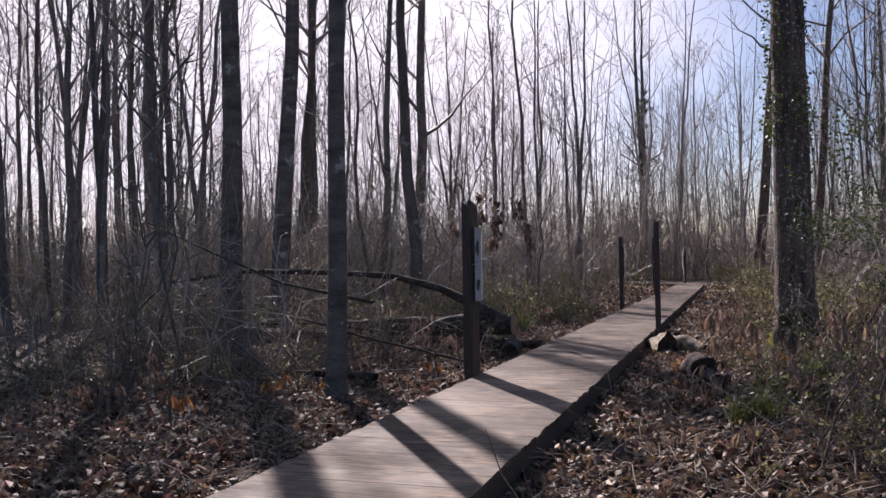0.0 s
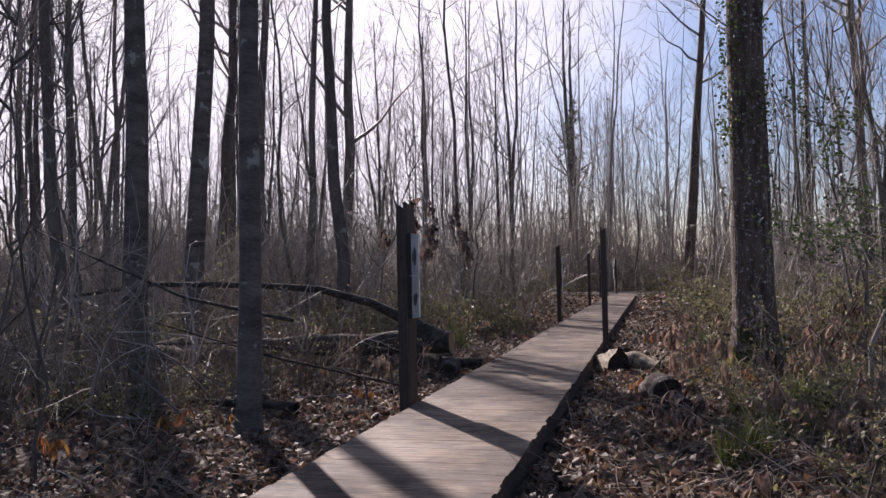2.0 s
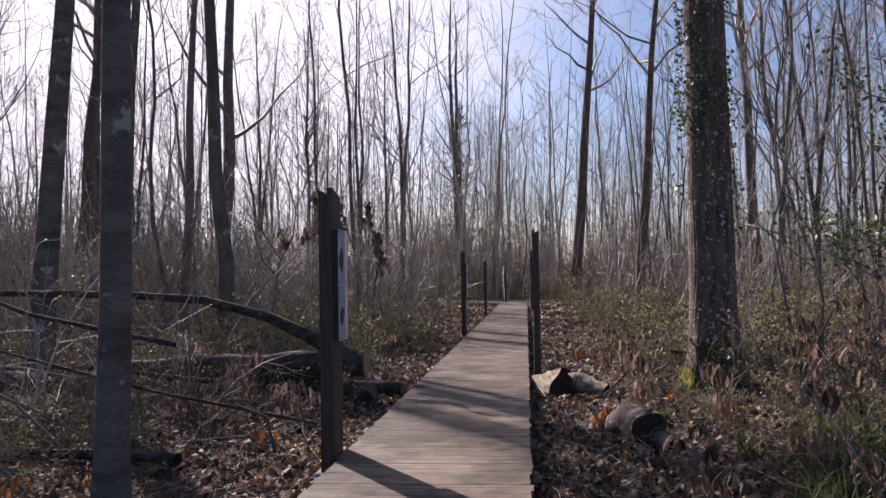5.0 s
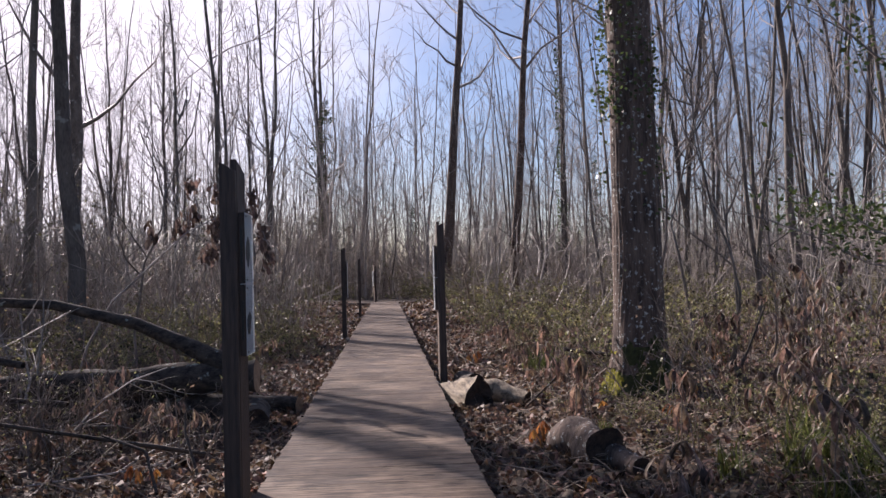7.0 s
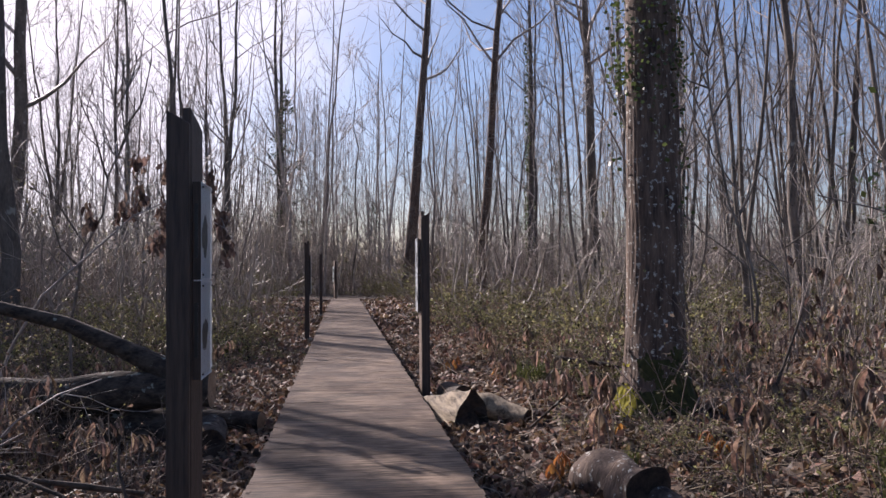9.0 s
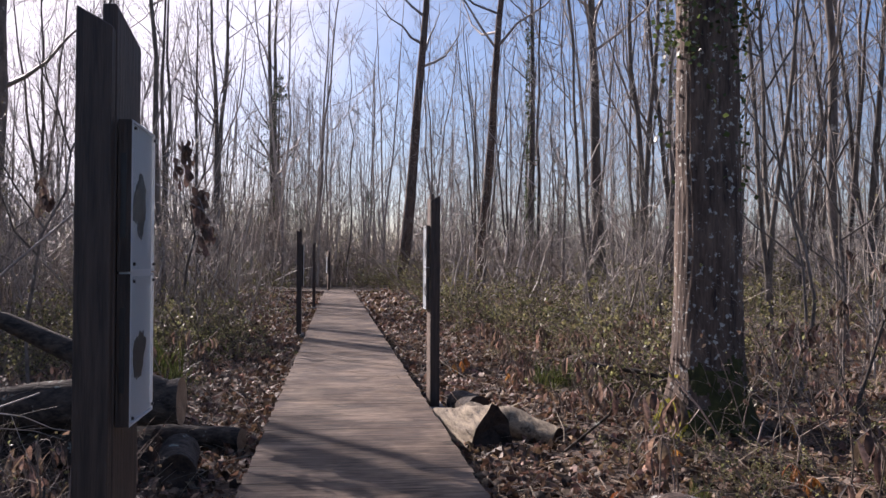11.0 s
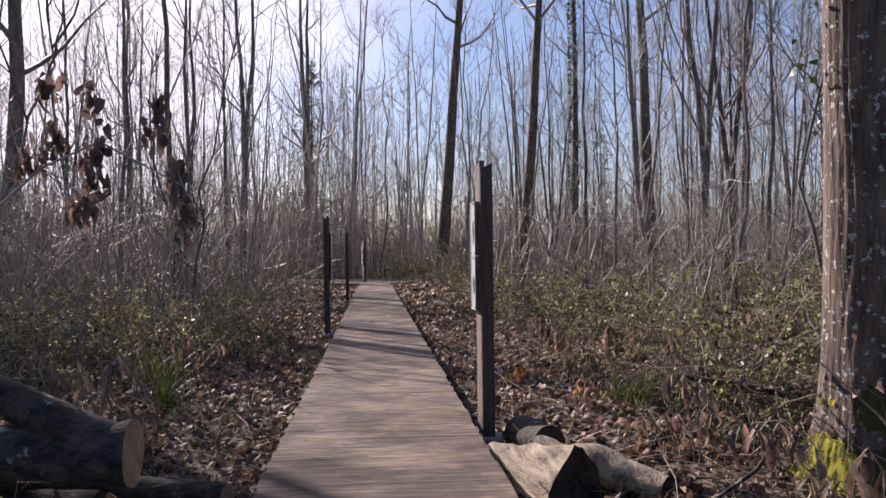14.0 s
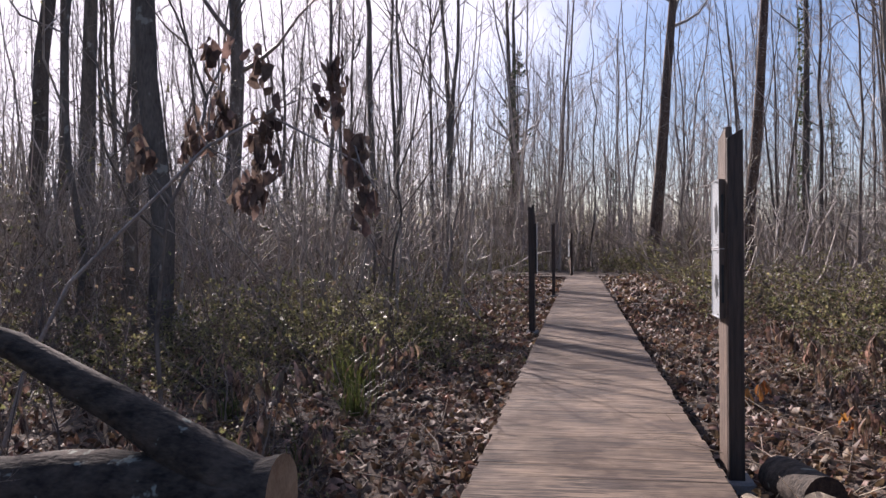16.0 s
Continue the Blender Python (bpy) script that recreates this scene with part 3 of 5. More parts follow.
stand(bare_tree(13, "stout leafless tree with dark grey bark, leaning slightly", BARK_BEECH, 0.4, height=20, r0=0.205, fork=0.45, limbs=14, lean=(0.035, 0.0), wobble=0.15), -7.03, 15.53)
stand(bare_tree(14, GREY_LABEL, height=20, r0=0.24, fork=0.4, limbs=16, lean=(0.025, 0), wobble=0.15), -12.0, 29.0)
stand(bare_tree(15, GREY_LABEL, height=19, r0=0.13, fork=0.4, limbs=16, lean=(0.035, 0)), -7.9, 23.4)
stand(bare_tree(18, GREY_LABEL, height=21, r0=0.25, fork=0.4, limbs=16, lean=(0.03, 0), wobble=0.2), -13.7, 29.1)
stand(bare_tree(21, "slender leafless tree forking into upswept stems", height=18, r0=0.13, fork=0.3, limbs=16, stems=2, spread=0.07), -4.55, 39.07)
stand(bare_tree(16, "large leafless tree with a straight grey trunk", height=24, r0=0.32, fork=0.3, limbs=22, lean=(0.04, 0)), -12.03, 36.92)
stand(bare_tree(17, "slender young leafless tree with one long side branch", height=15, r0=0.075, fork=0.3, limbs=9, lean=(0.02, 0), wobble=0.35), -3.83, 25.57)
stand(bare_tree(19, "twin-stemmed leafless tree forking low into a wide V", height=25, r0=0.42, fork=0.30, limbs=20, stems=2, spread=0.10), -5.16, 75.7)
stand(bare_tree(20, "large dark leafless tree with a leaning trunk", BARK_OAK, height=26, r0=0.36, fork=0.45, limbs=18, lean=(0.088, 0), wobble=0.1), 3.42, 54.3)
stand(bare_tree(22, "dark leafless tree with a leaning straight trunk", BARK_OAK, height=22, r0=0.22, fork=0.4, limbs=18, lean=(0.06, 0), wobble=0.15), 5.41, 39.57)
stand(bare_tree(24, "grey leafless tree with a straight trunk", height=22, r0=0.27, fork=0.45, limbs=16, lean=(-0.045, 0), wobble=0.15), 10.44, 39.8)
stand(bare_tree(25, "thin crooked leafless tree above dead leaves", height=12, r0=0.095, fork=0.3, limbs=10, lean=(-0.09, 0.0), wobble=0.5), 7.46, 18.51)


def ivy_on(tree, height0, height1, radius, count, seed, lean=(0, 0), size=(0.05, 0.09), side=None):
    """Ivy leaves clinging round a trunk."""
    rng = np.random.default_rng(seed)
    z = rng.uniform(height0, height1, count)
    a = rng.uniform(0, 6.283, count) if side is None else rng.normal(side, 0.8, count)
    patch = np.array([noise.noise((math.cos(q) * 0.9, math.sin(q) * 0.9, h * 0.9 + seed)) for q, h in zip(a, z)]) > -0.12
    z, a = z[patch], a[patch]
    r = radius * (1 - 0.035 * z) + rng.gamma(1.6, 0.028, len(z))
    p = np.column_stack((np.cos(a) * r + lean[0] * z, np.sin(a) * r + lean[1] * z, z))
    v, f = leaf_arrays(rng, p, rng.uniform(*size, len(z)), up=0.35, slim=0.9, curl=0.15)
    return part("ivy", arrays_mesh("ivy", v, f, LEAF_IVY), tree, "dark green ivy leaves")


oak = bare_tree(31, "big tree with rough lichened bark, ivy and mossy foot", BARK_OAK, 0.55, 17, height=22, r0=0.285, fork=0.5, limbs=16, lean=(-0.012, 0.0), wobble=0.06, top=0.3)
stand(oak, 2.88, 13.05, sink=0.02)
ivy_on(oak, 3.0, 9.5, 0.30, 2600, 3, (-0.012, 0), size=(0.035, 0.06))
ivy_on(oak, 2.3, 7.5, 0.31, 620, 9, (-0.012, 0), size=(0.035, 0.07), side=3.5)
ivy_on(oak, 1.6, 4.5, 0.30, 260, 8, (-0.012, 0), size=(0.03, 0.055), side=0.5)


def moss_skin(mat, label, test, lift):
    """A cushion of moss over part of the trunk's foot: its bark surface, raised and ragged."""
    me = [o for o in oak.children if o.name.startswith("trunk")][0].data
    bm = bmesh.new()
    bm.from_mesh(me)
    bmesh.ops.delete(bm, geom=[v for v in bm.verts if v.co.z > 0.9], context="VERTS")
    bmesh.ops.subdivide_edges(bm, edges=list(bm.edges), cuts=2, use_grid_fill=True)
    bmesh.ops.delete(bm, geom=[f for f in bm.faces if not test(f.calc_center_median())], context="FACES")
    for v in bm.verts:
        d = Vector((v.co.x, v.co.y, 0)).normalized()
        v.co += d * lift * (0.7 + 0.9 * noise.noise(v.co * 14) + 0.35 * noise.noise(v.co * 60)) + Vector((0, 0, 0.012 * noise.noise(v.co * 40)))
    part("moss", bm_mesh("moss", bm, mat, True), oak, label)


def mossy(c, centre, width, top):
    a = (math.atan2(c.y, c.x) - centre + math.pi) % (2 * math.pi) - math.pi
    return c.z < top * (1.1 - (a / width) ** 2 + 0.9 * noise.noise(c * 5) + 0.5 * noise.noise(c * 18))


moss_skin(MOSS, "bright yellow-green moss", lambda c: mossy(c, radians(194), 0.6, 0.28), 0.022)
moss_skin(MOSS_DARK, "dark green moss", lambda c: mossy(c, radians(280), 2.2, 0.36), 0.010)

ivied = bare_tree(23, "leafless tree with an ivy-clad trunk", height=20, r0=0.2, fork=0.45, limbs=14, wobble=0.12)
stand(ivied, 9.34, 48.07)
ivy_on(ivied, 0.3, 13, 0.24, 2600, 6, size=(0.07, 0.14))

# woodland trees of a few kinds, scattered
KINDS = [
    bare_tree(41, GREY_LABEL, height=16, r0=0.12, fork=0.35, limbs=17, twigs=5, fine=3, rise=1.22, lean=(0.02, 0.01)),
    bare_tree(42, GREY_LABEL, height=17, r0=0.16, fork=0.4, limbs=17, twigs=5, fine=3, rise=1.22, lean=(-0.02, 0.0)),
    bare_tree(43, "leafless tree forking into two grey stems", height=16, r0=0.13, fork=0.25, limbs=16, twigs=5, fine=3, rise=1.22, stems=2, spread=0.11),
    bare_tree(44, "leafless tree forking into three slender stems", height=15, r0=0.11, fork=0.12, limbs=16, twigs=5, fine=3, rise=1.22, stems=3, spread=0.12),
    bare_tree(45, "slender leafless tree with upswept branches", height=14.5, r0=0.07, fork=0.25, limbs=16, twigs=4, fine=3, rise=1.22, lean=(0.03, 0), wobble=0.5),
    bare_tree(46, "slender crooked leafless tree", height=13.5, r0=0.055, fork=0.2, limbs=16, twigs=4, fine=3, rise=1.22, lean=(-0.05, 0.02), wobble=0.7),
]
for tree, (x, y) in zip(KINDS, ((-11.5, 18.0), (-18.0, 26.0), (8.6, 30.0), (13.5, 27.0), (-6.2, 29.5), (6.0, 26.5))):
    stand(tree, x, y)
SPOTS = [(-11.5, 18.0), (-18.0, 26.0), (8.6, 30.0), (13.5, 27.0), (-6.2, 29.5), (6.0, 26.5), (-6.54, 12.93), (-7.03, 15.53), (-12.0, 29.0), (-7.9, 23.4), (-13.7, 29.1), (-12.03, 36.92), (-4.55, 39.07), (3.42, 54.3), (5.41, 39.57), (10.44, 39.8), (9.34, 48.07), (-3.83, 25.57), (7.46, 18.5)]
frng = random.Random(21)


def in_view(x, y):
    """Within the wedge of wood that lies ahead of the walk."""
    a = math.degrees(math.atan2(x - 0.5, y + 3))
    return -56 < a < 46


def shades_path(x, y):
    """Where a tree would stand between the sun and the open strips by the boardwalk and the big tree."""
    u = x * 0.829 + y * 0.559
    return 1.9 < u < 5.0 or 7.7 < u < 10.5


count = 0
while count < 138:
    x, y = frng.uniform(-48, 44), frng.uniform(9, 62)
    near = x > -4.8 - max(0, 14 - y) * 0.8 and x < 5.5 + max(0, 18 - y) * 0.4
    corridor = -2.8 < x < 3.5 and y < 55
    if not in_view(x, y) or corridor or (shades_path(x, y) and y < 52) or (near and y < 34) or any(math.hypot(x - a, y - b) < 1.7 for a, b in SPOTS):
        continue
    if -13 < x < -2.8 and 24 < y < 46 and frng.random() < 0.3:
        continue
    d = math.hypot(x, y - 4)
    if frng.random() > (1.25 if x < 0 else 1.0) * 22 / max(d, 14):
        continue
    SPOTS.append((x, y))
    k = frng.choice((0, 1, 2, 4, 0, 1, 4, 5)) if x < -3 else frng.choice((3, 4, 5, 4, 5, 2, 3, 0))
    stand(copy_thing(KINDS[k], Matrix()), x, y, frng.uniform(0, 6.28), frng.uniform(0.75, 1.2))
    count += 1

# added trees, some out of view, that shade the ground west of the walk
count = 0
while count < 15:
    x, y = frng.uniform(-32, -8), frng.uniform(10, 34)
    if x + 0.675 * (y - 8) > -2.5 or shades_path(x, y) or any(math.hypot(x - a, y - b) < 1.3 for a, b in SPOTS):
        continue
    SPOTS.append((x, y))
    stand(copy_thing(KINDS[frng.choice((0, 1, 4, 2))], Matrix()), x, y, frng.uniform(0, 6.28), frng.uniform(0.8, 1.15))
    count += 1

count = 0
while count < 52:
    x, y = frng.uniform(5, 34), frng.uniform(17, 52)
    if not in_view(x, y) or x < 5 + (y - 17) * 0.03 or any(math.hypot(x - a, y - b) < 1.2 for a, b in SPOTS):
        continue
    SPOTS.append((x, y))
    stand(copy_thing(KINDS[frng.choice((4, 5, 5, 4, 3, 4))], Matrix()), x, y, frng.uniform(0, 6.28), frng.uniform(0.7, 1.1))
    count += 1

# far woods, a closed stand of thin trunks
FAR_KINDS = []
for s in range(6):
    stems, limbs = tree_lines(60 + s, height=19 + s, r0=0.085 + 0.02 * (s % 3), fork=0.22, limbs=15, twigs=5, fine=0, stems=(1, 2, 1, 3, 1, 2)[s], spread=0.1, lean=(0.02 * (s - 2), 0))
    FAR_KINDS.append(tubes_of(stems + limbs).arrays())
fv, ff, total = [], [], 0
for k in range(215):
    while True:
        a, d = radians(frng.uniform(-52, 44) if k % 3 else frng.gauss(-2, 9)), math.sqrt(frng.uniform(50 ** 2, 125 ** 2))
        x, y = 0.5 + d * math.sin(a), d * math.cos(a)
        if not (-4 < x < 4 and y < 52):
            break
    v, f = FAR_KINDS[frng.randrange(6)]
    s, c = math.sin(k * 2.4), math.cos(k * 2.4)
    g = frng.uniform(0.7, 1.05)
    fv.append((v @ np.array(((c, s, 0), (-s, c, 0), (0, 0, 1)))) * g + np.array((x, y, ground_z(x, y))))
    ff.append(f + total)
    total += len(v)
tagged(new("far_woods", arrays_mesh("far_woods", np.concatenate(fv), np.concatenate(ff), BARK_TWIG)), "distant stand of bare grey-brown woodland trees", "woods", kind="stuff")


def conifer(seed, height):
    rng = np.random.default_rng(seed)
    tree = tagged(new("conifer"), "dark green conifer among the bare trees", "conifer", "conifers")
    t = Tubes()
    t.add([(0, 0, -0.2), (0, 0, height)], (0.16, 0.02), 7)
    part("trunk", t.mesh("trunk", BARK_OAK), tree)
    b, pl, sz = Tubes(), [], []
    for k in range(90):
        f = rng.random() ** 0.8
        z = height * (0.15 + 0.85 * f)
        a, l = rng.uniform(0, 6.28), (1 - f) * height * 0.2 + 0.25
        tip = np.array((math.cos(a) * l, math.sin(a) * l, z - 0.12 * l))
        b.add([(0, 0, z), tip], (0.02, 0.006), 3)
        m = int(10 + 26 * (1 - f))
        s = rng.uniform(0.15, 1, m)[:, None]
        pl.append(np.array((0, 0, z)) * (1 - s) + tip * s + rng.normal(0, 0.11, (m, 3)))
        sz.append(rng.uniform(0.12, 0.26, m))
    part("branch_work", b.mesh("branch_work", BARK_TWIG), tree)
    v, f = leaf_arrays(rng, np.concatenate(pl), np.concatenate(sz), up=0.4, slim=0.35)
    part("foliage", arrays_mesh("foliage", v, f, NEEDLE), tree)
    return tree


con = stand(conifer(2, 15), -4.2, 68)
for x, y, s in ((2.5, 78, 0.5), (16.5, 70, 0.7)):
    stand(copy_thing(con, Matrix()), x, y, x, s)


# ---- logs ----
def log_thing(name, label, pts, radii, bark=BARK_OAK, ends=CUT_WOOD, sides=26, rough=0.06, hollow=0.0, seed=0, cut=True, flat=9.0):
    """A length of trunk along a line, with sawn ends; hollow: part of the end that has rotted away."""
    pts, radii = np.array(pts, float), np.array(radii, float)
    u = np.linspace(0, 1, max(len(pts), 26))
    k = np.linspace(0, 1, len(pts))
    fine = np.column_stack([np.interp(u, k, pts[:, c]) for c in range(3)])
    rad = np.interp(u, k, radii)
    thing = tagged(new(name), label, "log", "fallen logs")
    base = Vector(fine[0])
    thing.matrix_basis = Matrix.Translation(base)
    t = Tubes()
    rings = t.add(fine - fine[0], rad, sides)
    v, f = t.arrays()
    centre = np.repeat(fine - fine[0], sides, axis=0)
    for q, c in zip(v, centre):
        n = 1 + rough * noise.noise(Vector(q) * 5 + Vector((seed, 0, 0))) + rough * 1.5 * noise.noise(Vector(q) * 1.6 + Vector((seed, 3, 0))) + 0.35 * min(rough, 0.15) * noise.noise(Vector(q) * 22)
        q[:] = c + (q - c) * n
        lid = c[2] + flat * radii.max() * (0.7 + 0.5 * noise.noise(Vector(q) * 3))
        if q[2] > lid:
            q[2] = lid + 0.25 * (q[2] - lid)
    part("bark", arrays_mesh("bark", v, f, bark), thing)
    if cut:
        for end, ring, inward in (("cut_end", v[:sides], fine[1] - fine[0]), ("cut_end", v[-sides:], fine[-2] - fine[-1])):
            c = ring.mean(axis=0)
            inward = inward / np.linalg.norm(inward)
            depth = hollow * 0.25
            vv = np.concatenate((ring, c + (ring - c) * 0.93, c + (ring - c) * 0.55 + inward * depth * 0.5, [c + inward * depth]))
            i = np.arange(sides)
            j = (i + 1) % sides
            quads = [(a, b, b + sides, a + sides) for a, b in zip(i, j)] + [(a + sides, b + sides, b + 2 * sides, a + 2 * sides) for a, b in zip(i, j)]
            me = bpy.data.meshes.new(end)
            me.from_pydata([tuple(p) for p in vv], [], quads + [(a + 2 * sides, b + 2 * sides, 3 * sides) for a, b in zip(i, j)])
            me.materials.append(ends)
            me.update()
            part(end, me, thing, "dark rotten hollow end" if hollow else "orange-brown sawn end")
    return thing


forked = log_thing("fallen_log", "forked fallen log with lichened bark and a sawn end", [(-1.22, 12.55, 0.485), (-1.55, 12.57, 0.475), (-2.1, 12.6, 0.46), (-2.9, 12.66, 0.45), (-4.2, 12.75, 0.42)], (0.16, 0.165, 0.16, 0.15, 0.12), BARK_LOG, rough=0.16, seed=2)
limb = Tubes()
limb.add(np.array([(-1.30, 12.56, 0.50), (-1.48, 12.57, 0.58), (-1.66, 12.59, 0.68), (-1.88, 12.62, 0.795), (-2.45, 12.7, 1.05), (-3.3, 12.8, 1.26), (-4.4, 12.9, 1.34), (-6.4, 13.3, 1.38), (-8.2, 13.6, 1.2)]) - np.array((-1.22, 12.55, 0.485)), (0.135, 0.125, 0.105, 0.085, 0.062, 0.052, 0.045, 0.04, 0.03), 20)
part("limb", limb.mesh("limb", BARK_LOG), forked)
log_thing("log", "thick dark log lying under the forked one", [(-1.42, 12.64, 0.15), (-3.2, 12.8, 0.15), (-5.2, 13.1, 0.17), (-6.6, 13.5, 0.18)], (0.16, 0.165, 0.17, 0.16), BARK_LOG, ROT_SHADE, rough=0.25, seed=4)
log_thing("log", "short thin log lying beside the boardwalk", [(-0.86, 13.05, 0.12), (-1.3, 13.2, 0.13), (-1.75, 13.3, 0.13)], (0.085, 0.09, 0.08), BARK_LOG, rough=0.12, seed=6)
log_thing("log", "short weathered log with a dark rotten end", [(-1.16, 12.0, 0.14), (-1.22, 12.45, 0.15)], (0.12, 0.12), BARK_LOG, ROT_SHADE, hollow=0.15, rough=0.2, seed=7)
split = tagged(new("log"), "split pale barkless log with a black notched end", "log", "fallen logs")
split.matrix_basis = Matrix.Translation((1.04, 12.92, 0))
NEAR = ((-0.19, 0.03), (-0.10, 0.20), (0.015, 0.385), (0.075, 0.36), (0.16, 0.19), (0.20, 0.03))
FAR = ((-0.16, 0.05), (-0.12, 0.10), (-0.03, 0.17), (0.04, 0.17), (0.11, 0.10), (0.13, 0.03))


def ring_at(u):
    """The split log's outline at u along its length, its faces ragged along the grain."""
    out = []
    for k in range(30):
        e, w = k / 5, (k % 5) / 5
        i, j = int(e), (int(e) + 1) % 6
        p = [(NEAR[i][c] * (1 - w) + NEAR[j][c] * w) * (1 - u) + (FAR[i][c] * (1 - w) + FAR[j][c] * w) * u for c in (0, 1)]
        n = 0.035 * noise.noise((p[0] * 9, p[1] * 9, u * 2.2)) + 0.02 * noise.noise((p[0] * 30, p[1] * 30, u * 4))
        out.append((p[0] * (1 + 2 * n) - 0.30 * u + 0.03 * noise.noise((u * 3, 1, k * 0.3)), 1.05 * u + 0.09 * noise.noise((p[0] * 7, p[1] * 7, 4)) * (1 if u > 0.9 or u < 0.05 else 0.3), max(p[1] + n, 0.01)))
    return out


rings = [ring_at(u) for u in np.linspace(0, 1, 26)]
sv = [p for r in rings for p in r]
sf = [(i * 30 + k, i * 30 + (k + 1) % 30, (i + 1) * 30 + (k + 1) % 30, (i + 1) * 30 + k) for i in range(25) for k in range(30)]
part("wood", arrays_mesh("wood", np.array(sv), np.array(sf), PALE_WOOD), split)
# ends blackened: shade of the face turned from the sun put into colour
for r, depth in ((rings[0], 0.07), (rings[-1], -0.03)):
    me = bpy.data.meshes.new("split_end")
    me.from_pydata(r + [(-0.0 + sum(p[0] for p in r) / 30, sum(p[1] for p in r) / 30 + depth, sum(p[2] for p in r) / 30)], [], [(k, (k + 1) % 30, 30) for k in range(30)])
    me.materials.append(ROT_SHADE)
    part("split_end", me, split, "black end with shade put into its colour")
log_thing("log", "pale barkless log lying against its neighbour", [(1.62, 13.02, 0.10), (1.3, 13.35, 0.15), (1.0, 13.72, 0.16)], (0.075, 0.12, 0.11), PALE_WOOD, ROT_SHADE, hollow=0.15, rough=0.3, seed=9)
log_thing("log", "short dark round log behind the post", [(1.14, 14.0, 0.16), (1.02, 14.55, 0.15)], (0.12, 0.115), BARK_LOG, ROT_SHADE, rough=0.1, seed=10)
log_thing("log", "short thick log with a dark end", [(1.66, 9.95, 0.16), (1.59, 10.3, 0.17), (1.51, 10.65, 0.16)], (0.155, 0.165, 0.15), BARK_OAK, ROT_SHADE, hollow=0.08, rough=0.36, seed=11)
log_thing("log", "small dark chunk of wood on the leaves", [(1.84, 9.58, 0.09), (1.75, 10.02, 0.10)], (0.07, 0.075), BARK_OAK, ROT_SHADE, hollow=0.05, rough=0.4, seed=12)
for k, (pts, r) in enumerate((
        ([(-1.9, 8.6, 1.02), (-3.3, 9.0, 1.25), (-4.9, 9.6, 1.75), (-6.2, 10.2, 2.15)], 0.02),
        ([(-1.3, 10.4, 0.15), (-2.6, 9.7, 0.55), (-3.8, 9.2, 0.98)], 0.016),
        ([(-2.0, 8.9, 0.12), (-2.6, 9.05, 0.14), (-3.3, 9.1, 0.12)], 0.06),
        ([(-1.4, 9.4, 0.1), (-1.55, 9.7, 0.32), (-1.9, 9.9, 0.40)], 0.012),
        ([(-1.25, 9.9, 0.1), (-1.4, 10.2, 0.35), (-1.42, 10.3, 0.48)], 0.012),
        ([(-2.6, 11.2, 0.45), (-4.0, 11.4, 0.58), (-5.6, 11.9, 0.52)], 0.025),
        ([(1.5, 12.4, 0.12), (1.75, 12.15, 0.42), (1.78, 12.0, 0.60)], 0.012),
        ([(3.6, 12.2, 0.35), (3.85, 12.35, 0.75), (4.05, 12.5, 1.05)], 0.014),
        ([(2.4, 15.0, 0.45), (2.9, 14.6, 0.40), (3.3, 14.3, 0.26)], 0.028))):
    log_thing("fallen_branch", "thin fallen branch lying in the undergrowth", pts, (r, r * 0.85, r * 0.65, r * 0.4)[:len(pts)], BARK_LOG, sides=7, rough=0.3, seed=30 + k, cut=False)


log_thing("log", "long pale fallen pole lying in the brush", [(-4.5, 9.6, 0.13), (-4.1, 10.8, 0.15), (-3.5, 12.2, 0.17)], (0.075, 0.07, 0.06), BARK_GREY, rough=0.2, seed=14)
tangle = random.Random(52)
for k in range(26):
    x, y, a, l = tangle.uniform(-7.5, -2.4), tangle.uniform(7.6, 12.0), tangle.uniform(-0.5, 0.6), tangle.uniform(1.2, 2.8)
    x1, y1, up = x - l * math.cos(a), y + l * math.sin(a), tangle.uniform(0.1, 0.9)
    z, z1 = ground_z(x, y), ground_z(x1, y1)
    r = tangle.uniform(0.009, 0.02)
    log_thing("fallen_branch", "thin fallen branch leaning in the undergrowth", [(x, y, z + 0.01), ((x + x1) / 2, (y + y1) / 2 + tangle.uniform(-0.1, 0.1), (z + z1) / 2 + up * 0.62), (x1, y1, z1 + up)], (r, r * 0.8, r * 0.4), BARK_GREY, sides=6, rough=0.3, seed=60 + k, cut=False)


